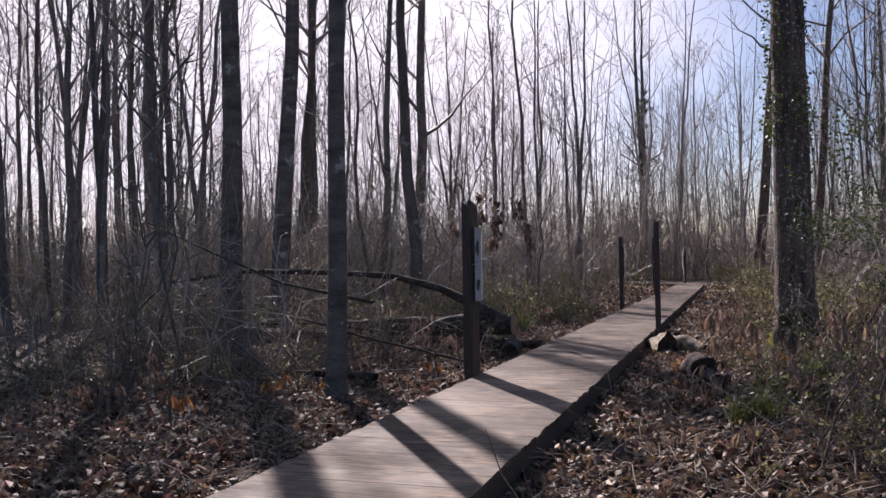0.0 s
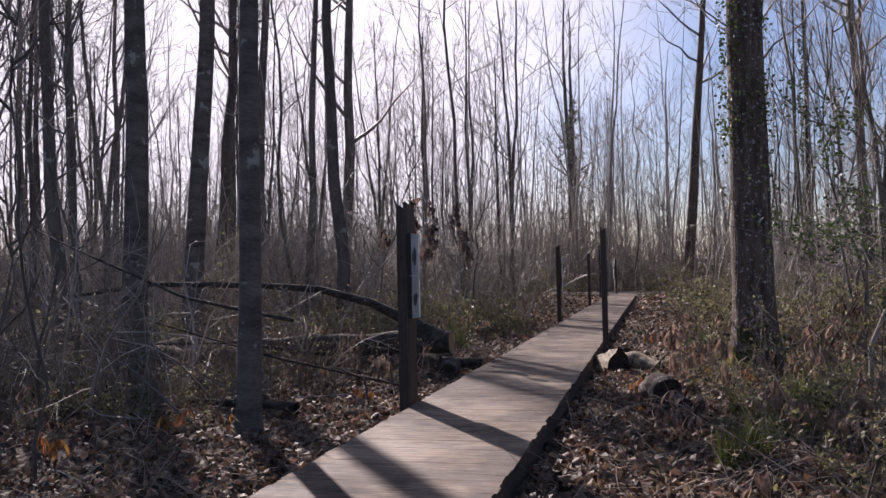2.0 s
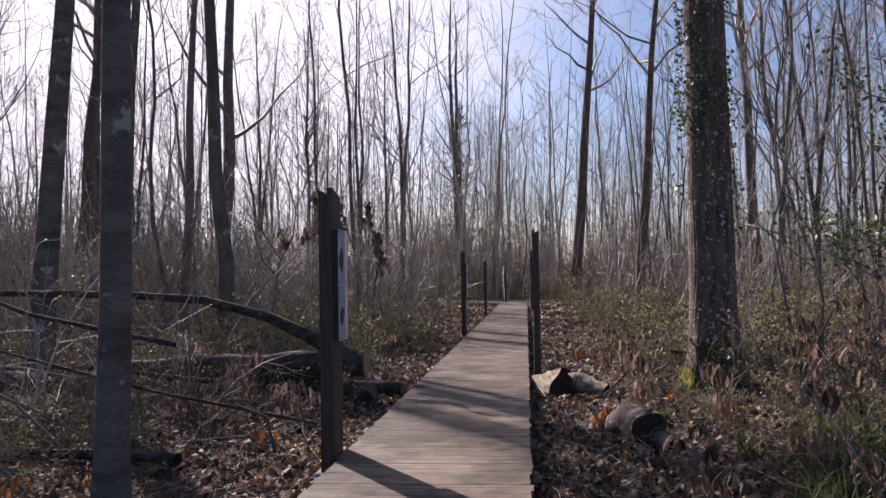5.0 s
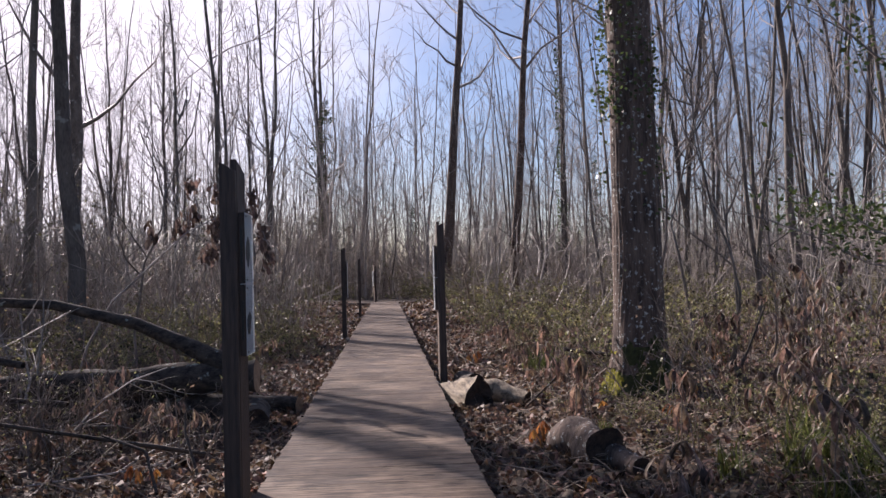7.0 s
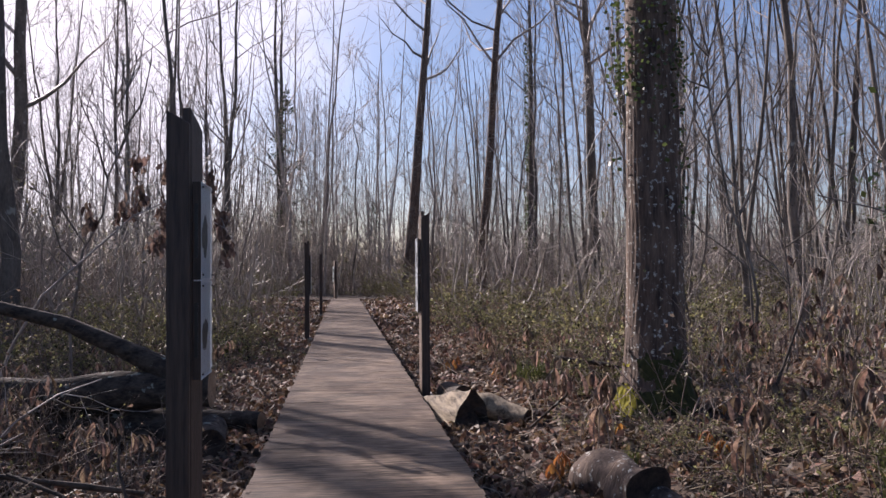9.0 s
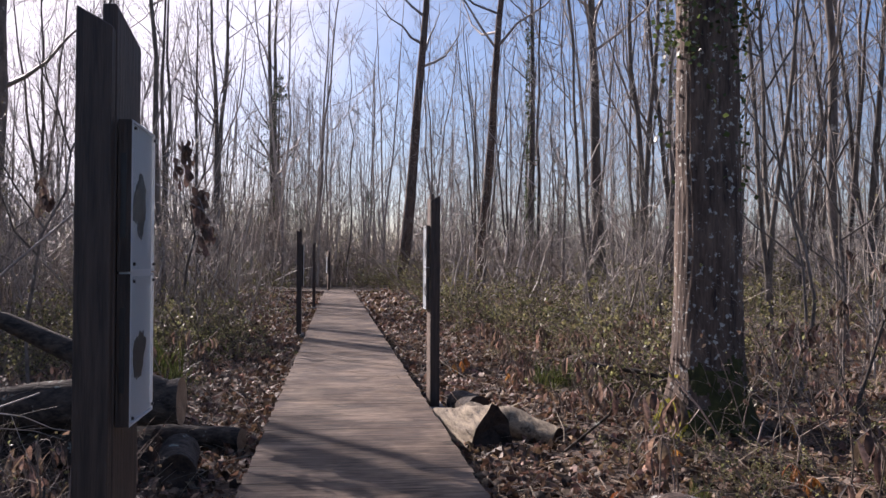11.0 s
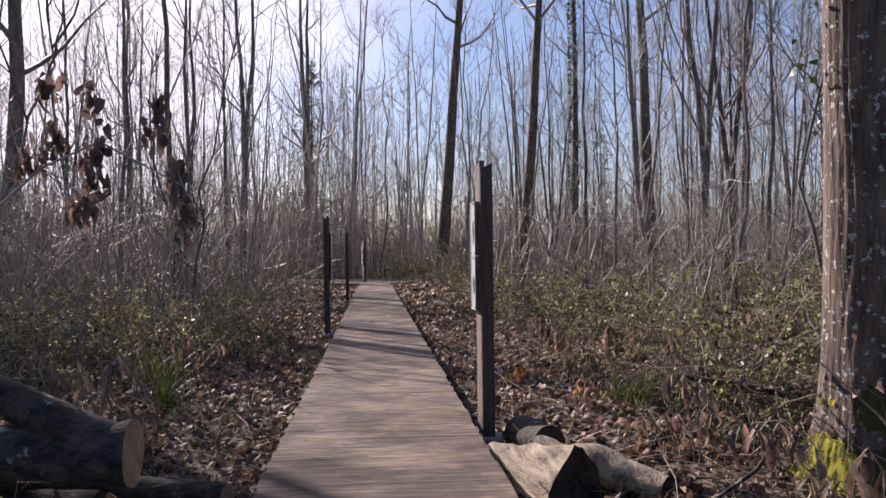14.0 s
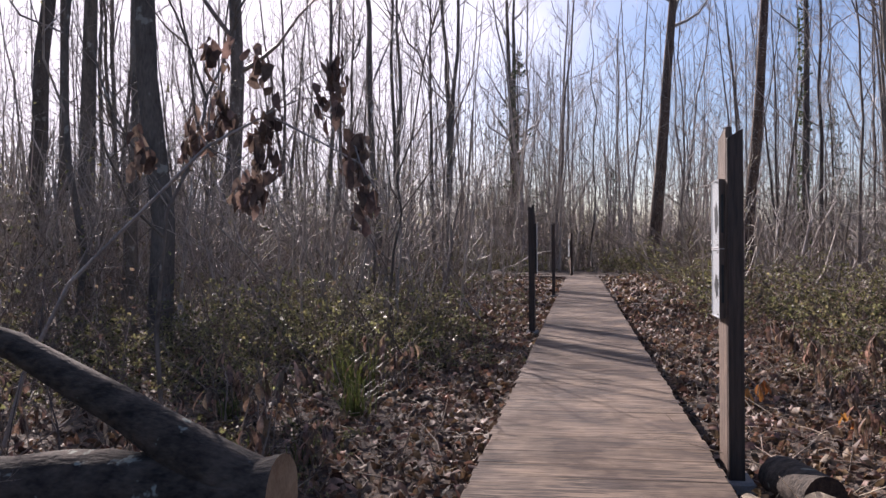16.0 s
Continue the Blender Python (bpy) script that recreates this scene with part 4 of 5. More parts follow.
# ---- undergrowth ----
def bush(name, label, seed, twigs, leaves, leaf_mat, height, radius, twig_mat=TWIG_RED, leaf_size=(0.03, 0.06), droop=1.0, thick=0.0055, slim=0.65, up=0.45):
    """A tangle of arching stems with or without leaves."""
    rng = np.random.default_rng(seed)
    thing = tagged(new(name), label, "bush", "undergrowth")
    t, ends = Tubes(), []
    for k in range(twigs):
        a, b = rng.uniform(0, 6.283), rng.uniform(0, 6.283)
        start = np.array((math.cos(a), math.sin(a), 0)) * radius * math.sqrt(rng.random()) * 0.8
        length = height * rng.uniform(0.6, 1.5)
        out = np.array((math.cos(b), math.sin(b), 0))
        e = rng.uniform(0.5, 1.45) if droop > 0.3 else rng.normal(1.45, 0.14)
        q = [start - np.array((0, 0, 0.06))]
        for s in range(4):
            q.append(q[-1] + length / 4 * (out * math.cos(e) + np.array((0, 0, math.sin(e)))) + rng.normal(0, 0.03, 3))
            e -= rng.uniform(0.1, 0.55) * droop
        q = np.array(q)
        q[:, 2] = np.maximum(q[:, 2], -0.06)
        r = thick * rng.uniform(0.6, 1.6)
        t.add(q, np.linspace(r, r * 0.35, 5), 3)
        ends.append(q)
        for _ in range(2):
            i = rng.integers(1, 4)
            d = rng.normal(0, 1, 3)
            d[2] = d[2] * 0.6 + 0.3
            d *= rng.uniform(0.12, 0.35) * height / np.linalg.norm(d)
            s2 = np.array([q[i], q[i] + d])
            t.add(s2, (r * 0.5, r * 0.25), 3)
            ends.append(np.array([s2[0], s2[0] * 0.7 + s2[1] * 0.3, s2[0] * 0.4 + s2[1] * 0.6, s2[1], s2[1]]))
    part("stem_tangle", t.mesh("stem_tangle", twig_mat), thing)
    if leaves:
        i = rng.integers(0, len(ends), leaves)
        g = rng.uniform(1.0, 3.95, leaves)
        p = np.array([ends[a][int(b)] + (ends[a][int(b) + 1] - ends[a][int(b)]) * (b % 1) for a, b in zip(i, g)]) + rng.normal(0, 0.018, (leaves, 3))
        p[:, 2] = np.maximum(p[:, 2], 0.02)
        v, f = leaf_arrays(rng, p, rng.uniform(*leaf_size, leaves), up=up, slim=slim, curl=0.2)
        part("foliage", arrays_mesh("foliage", v, f, leaf_mat), thing)
    return thing


def branch_out(t, rng, p, way, length, r, depth, bend, ends):
    """A crooked shoot with side shoots, which have side shoots in turn; ends gathers where leaves may sit."""
    n = 4 if depth > 1 else 3 if depth else 2
    q, d = [p], np.array(way, float)
    for k in range(n):
        d = d + rng.normal(0, 0.20, 3) + np.array((0, 0, bend))
        d /= np.linalg.norm(d)
        q.append(q[-1] + d * length / n)
    q = np.array(q)
    q[1:, 2] = np.maximum(q[1:, 2], 0.01)
    t.add(q, np.linspace(r, r * 0.42, n + 1), 4 if depth > 1 else 3)
    ends.append(q[-2:])
    if depth:
        for k in range(int(rng.integers(3, 6)) if depth > 1 else int(rng.integers(2, 4))):
            g = rng.uniform(0.2, 0.98) * n
            i = min(int(g), n - 1)
            side = (q[i + 1] - q[i]) / (length / n) + rng.normal(0, 0.62, 3)
            side /= np.linalg.norm(side)
            branch_out(t, rng, q[i] + (q[i + 1] - q[i]) * (g - i), side, length * rng.uniform(0.28, 0.52), r * 0.5, depth - 1, bend * 0.5, ends)


def shrub(name, label, seed, shoots, height, radius, r, slant, bend, leaves=0, leaf_mat=None, mat=BARK_STEM, leaf_size=(0.04, 0.08)):
    """A bare shrub of branching shoots, with a few leaves left on it."""
    rng = np.random.default_rng(seed)
    thing = tagged(new(name), label, "bush", "undergrowth")
    t, ends = Tubes(), []
    for k in range(shoots):
        a, b = rng.uniform(0, 6.283), rng.uniform(0, 6.283)
        foot = np.array((math.cos(a), math.sin(a), 0)) * radius * math.sqrt(rng.random()) - np.array((0, 0, 0.06))
        e = abs(rng.normal(0, slant))
        branch_out(t, rng, foot, (math.cos(b) * math.sin(e), math.sin(b) * math.sin(e), math.cos(e)), height * rng.uniform(0.65, 1.3), r * rng.uniform(0.6, 1.4), 2, bend, ends)
    part("stem_tangle", t.mesh("stem_tangle", mat), thing)
    if leaves:
        p = np.array([ends[k][0] + (ends[k][1] - ends[k][0]) * rng.uniform(0.2, 1) for k in rng.integers(0, len(ends), leaves)])
        v, f = leaf_arrays(rng, p, rng.uniform(*leaf_size, leaves), up=0.2, slim=0.6, curl=0.4)
        part("foliage", arrays_mesh("foliage", v, f, leaf_mat), thing)
    return thing


def dead_plant(seed, stalks, height, leaf_mat=LEAF_BROWN, label="dead stalks with long hanging curled brown leaves"):
    """Stalks whose withered leaves hang down, curled, round their bent tops."""
    rng = np.random.default_rng(seed)
    thing = tagged(new("dead_plant"), label, "plant", "dead plants")
    t, vs, fs, c = Tubes(), [], [], 0
    for k in range(stalks):
        a, h = rng.uniform(0, 6.283), height * rng.uniform(0.6, 1.2)
        out = np.array((math.cos(a), math.sin(a), 0))
        foot = np.array((*rng.normal(0, 0.09, 2), -0.05))
        q = np.array([foot, foot + out * 0.06 * h + (0, 0, 0.5 * h), foot + out * 0.16 * h + (0, 0, 0.85 * h), foot + out * 0.36 * h + (0, 0, h), foot + out * 0.56 * h + (0, 0, 0.95 * h)])
        t.add(q, np.linspace(0.006, 0.002, 5), 4)
        for _ in range(int(rng.integers(4, 9))):
            g = rng.uniform(1.6, 4)
            i = min(int(g), 3)
            p = q[i] + (q[i + 1] - q[i]) * (g - i)
            b, size, wide = rng.uniform(0, 6.283), rng.uniform(0.09, 0.19), rng.uniform(0.014, 0.032)
            way = np.array((math.cos(b), math.sin(b), 0))
            sd = np.array((-math.sin(b), math.cos(b), 0)) * wide
            curl = rng.uniform(-0.5, 0.5)
            for s, w in ((0, 0.15), (0.25, 0.8), (0.55, 1.0), (0.8, 0.7), (1.0, 0.12)):
                mid = p + way * size * (0.35 * math.sin(s * 2.2) + curl * s * s * 0.6) - np.array((0, 0, size * s))
                fold = way * wide * 0.6 * w
                vs += [mid - sd * w + fold, mid, mid + sd * w + fold]
            fs += [(c + 3 * j + u, c + 3 * j + u + 1, c + 3 * j + u + 4, c + 3 * j + u + 3) for j in range(4) for u in (0, 1)]
            c += 15
    part("stem_tangle", t.mesh("stem_tangle", TWIG_RED), thing)
    part("foliage", arrays_mesh("foliage", np.array(vs), np.array(fs), leaf_mat), thing)
    return thing


def grass_tuft(seed, blades=70, height=0.4):
    rng = np.random.default_rng(seed)
    thing = tagged(new("grass_tuft"), "tuft of arching yellow-green grass blades", "grass", "grass tufts")
    vs, fs, c = [], [], 0
    for k in range(blades):
        a = rng.uniform(0, 6.283)
        out = np.array((math.cos(a), math.sin(a), 0))
        sd = np.array((-math.sin(a), math.cos(a), 0)) * rng.uniform(0.004, 0.008)
        h, bend = height * rng.uniform(0.5, 1.2), rng.uniform(0.1, 0.9)
        p0 = np.array((*rng.normal(0, 0.06, 2), -0.02))
        pts = [p0 + out * h * bend * s * s + np.array((0, 0, h * (s - 0.45 * bend * s * s))) for s in (0, 0.35, 0.7, 1.0)]
        for s, p in zip((1, 0.9, 0.6, 0.08), pts):
            vs += [p - sd * s, p + sd * s]
        fs += [(c + 2 * i, c + 2 * i + 1, c + 2 * i + 3, c + 2 * i + 2) for i in range(3)]
        c += 8
    part("foliage", arrays_mesh("foliage", np.array(vs), np.array(fs), GRASS), thing)
    return thing


BARE = [shrub("bare_bush", "tangle of bare grey-brown branching stems", 80 + k, 8, 0.95 + 0.12 * k, 0.6, 0.0085, 0.8, -0.05, (90, 40)[k % 2], (LEAF_GREEN, LEAF_BROWN)[k % 2], TWIG_RED, leaf_size=(0.025, 0.06)) for k in range(4)]
LEAFY = [bush("leafy_bush", "low bramble with small olive-green leaves", 90 + k, 20, 760, LEAF_GREEN, 0.76 + 0.12 * k, 0.72, leaf_size=(0.025, 0.055), up=0.3) for k in range(3)]
DEAD = [dead_plant(100 + k, 4 + k % 3, 0.42 + 0.07 * k) for k in range(4)]
WHIPS = [shrub("thicket", "tall thicket of bare branching saplings", 110 + k, 9, 2.5 + 0.35 * k, 0.9, 0.017, 0.34, 0.04, 130, LEAF_GREEN, leaf_size=(0.025, 0.05)) for k in range(3)]
BOUGHS = [shrub("fallen_bough", "fallen bare bough with side twigs in the brush", 160 + k, 3, 1.9, 0.3, 0.013, 1.15, -0.03) for k in range(4)]
TUFTS = [grass_tuft(120), grass_tuft(121, 60, 0.34)]
urng = random.Random(8)


def scatter(kinds, spots):
    for k, (x, y, s) in enumerate(spots):
        source = kinds[k % len(kinds)]
        thing = source if k < len(kinds) else copy_thing(source, Matrix())
        stand(thing, x, y, urng.uniform(0, 6.28), s)


def clear_of_path(x, y, margin):
    """Off the boardwalk, the strips of bare leaf litter beside it, and the logs."""
    if y < 3.4:
        t = (y + 4.4) / 7.7
        cx = 3.55 * (1 - t)
        return abs(x - cx) > 1.9 + margin
    if math.hypot(x + 0.5, y - 49.2) < 2.0 or math.hypot(x + 6.6, y - 50.8) < 2.2:
        return False
    if y > 48.5:
        return abs(x + (y - 46.7) * 1.96) > 2.6
    if y > 40 and -10 < x < 0:
        return False
    return x < -0.9 - margin or x > 0.9 + margin


def spots_for(n, x0, x1, y0, y1, margin, s0, s1, test=lambda x, y: True, close=18.0):
    out = []
    while len(out) < n:
        x, y = urng.uniform(x0, x1), urng.uniform(y0, y1)
        d = math.hypot(x, y - 6)
        if in_view(x, y) and clear_of_path(x, y, margin) and test(x, y) and urng.random() < close / max(d, close * 0.6):
            out.append((x, y, urng.uniform(s0, s1) * (1 + max(0, d - 14) / 40)))
    return out


def west_brush(x, y):
    return x < -3.4 - max(0, 8 - y) * 0.35 if y < 14 else x < -1.9


def east_brush(x, y):
    return x > (2.3 if y < 11 else 2.8 if y < 15 else 2.35 if y < 24 else 1.8) and math.hypot(x - 2.88, y - 13.05) > 0.9


scatter(BARE, [(x, y, s * (1.25 if y > 15 and x < -4 - y / 20 else 1)) for x, y, s in spots_for(200, -24, 0, 4, 42, 0.9, 0.8, 1.25, west_brush) if y < 30 or x < -3.4] + [(-2.3, 10.3, 0.5), (-3.0, 9.9, 0.6), (-2.7, 11.2, 0.55), (-3.6, 10.8, 0.7), (-4.4, 10.2, 0.7), (-3.9, 11.8, 0.7), (-2.0, 11.6, 0.45), (-3.1, 9.0, 0.5), (-4.8, 12.1, 0.8), (-3.2, 13.6, 0.8), (-2.2, 13.7, 0.7), (-3.2, 7.6, 0.5), (-3.8, 8.4, 0.6), (-4.6, 7.9, 0.7), (-3.3, 9.4, 0.6), (-4.2, 9.3, 0.65), (-5.2, 8.8, 0.7), (-5.6, 9.8, 0.75), (-4.9, 6.9, 0.6), (-6.3, 8.2, 0.7), (-4.0, 6.6, 0.45), (-2.4, 12.25, 0.45), (-3.4, 12.3, 0.5), (-4.5, 12.4, 0.55), (-5.5, 12.3, 0.6)] + [(urng.uniform(-7.4, -2.5), urng.uniform(7.4, 12.0), urng.uniform(0.5, 0.95)) for _ in range(46)] + [(urng.uniform(-4.2, -1.5), urng.uniform(10.6, 12.3), urng.uniform(0.4, 0.65)) for _ in range(16)] + [(urng.uniform(2.7, 4.8), urng.uniform(4.8, 8.6), urng.uniform(0.55, 0.9)) for _ in range(12)] + spots_for(36, -9, 10, 43, 66, 1.0, 0.9, 1.2, lambda x, y: y > 52 or x > 3.8, 60) + spots_for(22, 0, 24, 8, 42, 1.4, 0.7, 1.1, east_brush))


def grassy(x, y):
    """The open patch where the grass tufts grow."""
    return -3.1 < x < -1.5 and 14.6 < y < 18.5


scatter(LEAFY, [q for q in [(urng.uniform(2.75, 4.6), urng.uniform(4.6, 8.4), urng.uniform(0.6, 1.0)) for _ in range(18)] + [(urng.uniform(-6.8, -2.6), urng.uniform(7.2, 12.2), urng.uniform(0.35, 0.75)) for _ in range(20)] + [(urng.uniform(2.2, 4.1), urng.uniform(14.2, 19.5), urng.uniform(0.3, 0.55)) for _ in range(22)] + [(urng.uniform(1.9, 4.6), urng.uniform(10.6, 12.4), urng.uniform(0.3, 0.5)) for _ in range(12)] + [(urng.uniform(2.3, 4.8), urng.uniform(7.2, 11.4), urng.uniform(0.35, 0.6)) for _ in range(16)] + spots_for(165, 0, 24, 3, 42, 0.9, 0.9, 1.4, east_brush, 24) + [(urng.uniform(-5.5, -2.1), urng.uniform(14.2, 24.5), urng.uniform(0.75, 1.25)) for _ in range(44)] + spots_for(70, -14, 0, 13.5, 42, 0.9, 0.7, 1.1, lambda x, y: x < -1.5) + spots_for(24, -9, 10, 43, 62, 1.0, 0.9, 1.2, lambda x, y: y > 52 or x > 2.2, 60) if not grassy(q[0], q[1])])
scatter([dead_plant(141, 7, 1.1), dead_plant(142, 6, 1.35)], [(4.9, 13.0, 1.0), (5.3, 13.6, 1.0), (4.6, 14.3, 0.9), (5.6, 14.5, 1.1), (5.1, 12.5, 0.8), (4.3, 13.6, 0.7)])
scatter([dead_plant(145, 2, 0.34, LEAF_ORANGE, "low dead plant with rusty orange leaves"), dead_plant(146, 1, 0.28, LEAF_ORANGE, "low dead plant with rusty orange leaves")], [(1.45, 10.9, 0.7), (1.5, 9.3, 0.6), (-2.5, 7.6, 0.8), (-2.3, 8.3, 0.7), (-3.2, 6.6, 0.8), (2.3, 12.0, 0.7), (-1.7, 9.8, 0.6), (3.3, 12.3, 0.7), (2.6, 11.2, 0.6), (2.0, 16.2, 0.8), (1.6, 17.5, 0.8), (4.4, 14.9, 1.2)])
scatter(DEAD, [(urng.uniform(1.75, 3.6), urng.uniform(13.9, 18.5), urng.uniform(0.6, 0.9)) for _ in range(9)] + [(urng.uniform(-6.0, -2.4), urng.uniform(5.6, 10.5), urng.uniform(0.5, 0.8)) for _ in range(9)] + [(urng.uniform(-3.4, -1.5), urng.uniform(10.6, 12.35), urng.uniform(0.6, 1.0)) for _ in range(9)] + spots_for(26, 1.5, 5, 7, 16, 0.7, 0.6, 1.1, lambda x, y: x > 1.7 and math.hypot(x - 2.88, y - 13.05) > 0.75, 30) + spots_for(34, 0.5, 10, 4, 22, 0.9, 0.7, 1.15, lambda x, y: x > 1.8 and math.hypot(x - 2.88, y - 13.05) > 0.75, 10) + spots_for(14, -6, -1, 12.6, 20, 0.8, 0.7, 1.1, lambda x, y: x < -1.8, 10))
scatter(WHIPS, spots_for(24, -13, -2.2, 20, 36, 1.4, 0.75, 1.15, lambda x, y: x < -2.6) + spots_for(40, -34, -8, 14, 42, 1.0, 0.7, 1.1, lambda x, y: True, 60) + spots_for(26, -8, 9, 50, 68, 1.0, 0.8, 1.2, lambda x, y: y > 57, 60) + spots_for(84, -30, 0, 19, 55, 1.6, 0.7, 1.2, lambda x, y: x < -2.6) + spots_for(56, 0, 30, 16, 55, 2.0, 0.6, 1.1, lambda x, y: x > 3.4))
scatter(BOUGHS, [(urng.uniform(-7.0, -2.7), urng.uniform(7.4, 11.9), urng.uniform(0.75, 1.15)) for _ in range(26)] + [(urng.uniform(2.8, 5.0), urng.uniform(11.0, 15.5), urng.uniform(0.4, 0.6)) for _ in range(6)])
scatter(TUFTS, [(-2.25, 17.6, 1.45), (-2.5, 18.0, 1.3), (-1.95, 16.4, 1.1), (-2.0, 20.2, 1.4), (-2.3, 20.6, 1.3), (2.3, 15.6, 1.3), (2.2, 15.9, 1.0), (2.3, 9.2, 0.9), (2.7, 9.0, 1.0), (3.0, 8.6, 0.9), (2.5, 8.3, 0.8), (3.3, 9.3, 0.9), (2.0, 11.2, 0.5), (-2.2, 14.5, 0.9), (-1.9, 14.9, 0.7), (-2.9, 16.0, 0.9), (-2.1, 20.5, 1.0)] + [(urng.uniform(1.95, 4.2), urng.uniform(6.6, 10.2), urng.uniform(0.6, 1.15)) for _ in range(18)])

# distant brush closing the gaps under the trees
FAR_BRUSH = []
for k in range(4):
    rng, t = np.random.default_rng(150 + k), Tubes()
    for _ in range(9):
        a, e = rng.uniform(0, 6.283), abs(rng.normal(0, 0.45))
        branch_out(t, rng, np.array((*rng.normal(0, 1.0, 2), -0.05)), (math.cos(a) * math.sin(e), math.sin(a) * math.sin(e), math.cos(e)), rng.uniform(1.4, 3.2), 0.022, 1, 0.03, [])
    FAR_BRUSH.append(t.arrays())
bv, bf, total = [], [], 0
for k in range(620):
    a, d = radians(urng.uniform(-54, 45)), math.sqrt(urng.uniform(34 ** 2, 100 ** 2))
    x, y = 0.5 + d * math.sin(a), d * math.cos(a)
    if not clear_of_path(x, y, 3.5) and y < 66 or abs(x + 0.5) < 6 and y < 60:
        continue
    v, f = FAR_BRUSH[k % 4]
    bv.append(v * np.array((1.5, 1.5, 1.0)) * urng.uniform(0.8, 1.4) + np.array((x, y, ground_z(x, y))))
    bf.append(f + total)
    total += len(v)
tagged(new("far_brush", arrays_mesh("far_brush", np.concatenate(bv), np.concatenate(bf), BARK_TWIG)), "distant grey-brown brushwood under the trees", "brushwood", kind="stuff")

# the edge of the woods farther off, which closes the view between the trunks
ev, ef, total = [], [], 0
for k in range(520):
    a, d = radians(urng.uniform(-56, 48)), urng.uniform(105, 165)
    x, y = 0.5 + d * math.sin(a), d * math.cos(a)
    v, f = FAR_BRUSH[k % 4]
    ev.append(v * np.array((3.6, 3.6, 2.7)) * urng.uniform(0.75, 1.25) + np.array((x, y, ground_z(x, y))))
    ef.append(f + total)
    total += len(v)
tagged(new("wood_edge", arrays_mesh("wood_edge", np.concatenate(ev), np.concatenate(ef), BARK_TWIG)), "distant grey-brown edge of bare woodland", "woods", kind="stuff")

# young growth between the distant trunks
prng = np.random.default_rng(163)
poles = Tubes()
for k in range(1500):
    a, d = radians(prng.uniform(-52, 46)), math.sqrt(prng.uniform(52 ** 2, 112 ** 2))
    p = np.array((0.5 + d * math.sin(a), d * math.cos(a), 0.0))
    h = prng.uniform(3.5, 13.0)
    top = p + np.array((*prng.normal(0, 0.07 * h, 2), h))
    mid = (p + top) / 2 + prng.normal(0, 0.15, 3)
    r = prng.uniform(0.018, 0.04)
    poles.add([p, mid, top], (r, r * 0.75, r * 0.3), 3)
    for q in range(3):
        w = prng.uniform(0.3, 0.85)
        b = p + (top - p) * w
        poles.add([b, b + np.array((*prng.normal(0, 0.14 * h, 2), prng.uniform(0.1, 0.3) * h))], (r * 0.6, r * 0.25), 3)
tagged(new("far_saplings", poles.mesh("far_saplings", BARK_STEM)), "distant thin bare saplings between the trunks", "saplings", kind="stuff")


# saplings by the boardwalk, and one with dead leaves still hanging on it
def sapling(seed, x, y, height, r, lean):
    stems, limbs = tree_lines(seed, height=height, r0=r, fork=0.25, limbs=8, twigs=2, fine=1, lean=lean, wobble=1.2)
    thing = tagged(new("sapling"), "thin bare sapling among the fallen leaves", "sapling", "saplings")
    part("stem", tubes_of(stems).mesh("stem", BARK_GREY), thing)
    part("crown", tubes_of(limbs).mesh("crown", BARK_GREY), thing)
    return stand(thing, x, y)


for k, (x, y, h, r, lean) in enumerate(((-2.75, 6.0, 4.0, 0.016, (0.03, 0)), (-3.5, 6.6, 3.4, 0.014, (-0.02, 0)), (-4.4, 8.2, 4.5, 0.02, (0.05, 0)), (-5.3, 9.6, 5, 0.024, (-0.03, 0)), (4.3, 14.3, 5.5, 0.024, (0.0, 0)), (4.5, 14.6, 4.8, 0.02, (-0.08, 0)), (5.3, 15.2, 4.2, 0.018, (0.02, 0)), (5.0, 17.5, 5.5, 0.03, (0.05, 0)), (-3.2, 15.5, 4.5, 0.022, (0.12, 0)), (-2.6, 21.0, 5, 0.025, (0.15, 0)), (-3.4, 23, 5.5, 0.03, (-0.06, 0)))):
    sapling(200 + k, x, y, h, r, lean)

holly = tagged(new("evergreen_sapling"), "evergreen sapling with sparse glossy green leaves", "sapling")
stems, limbs = tree_lines(240, height=3.6, r0=0.025, fork=0.2, limbs=16, twigs=4, fine=2, wobble=1.0, rise=0.55)
limbs = [(p[0] + (p - p[0]) * 1.7, r * 0.6, k) for p, r, k in limbs]
part("stem", tubes_of(stems).mesh("stem", BARK_STEM), holly)
part("crown", tubes_of([(p, r, k) for p, r, k in limbs if k == 5]).mesh("crown", BARK_STEM), holly)
hrng = np.random.default_rng(66)
hp = np.concatenate([p[0] + (p[-1] - p[0]) * hrng.uniform(0.2, 1.1, (16, 1)) + hrng.normal(0, 0.06, (16, 3)) for p, r, k in limbs])
v, f = leaf_arrays(hrng, hp, hrng.uniform(0.03, 0.06, len(hp)), up=0.5, slim=0.55, curl=0.15)
part("foliage", arrays_mesh("foliage", v, f, LEAF_IVY), holly)
stand(holly, 3.25, 8.6)

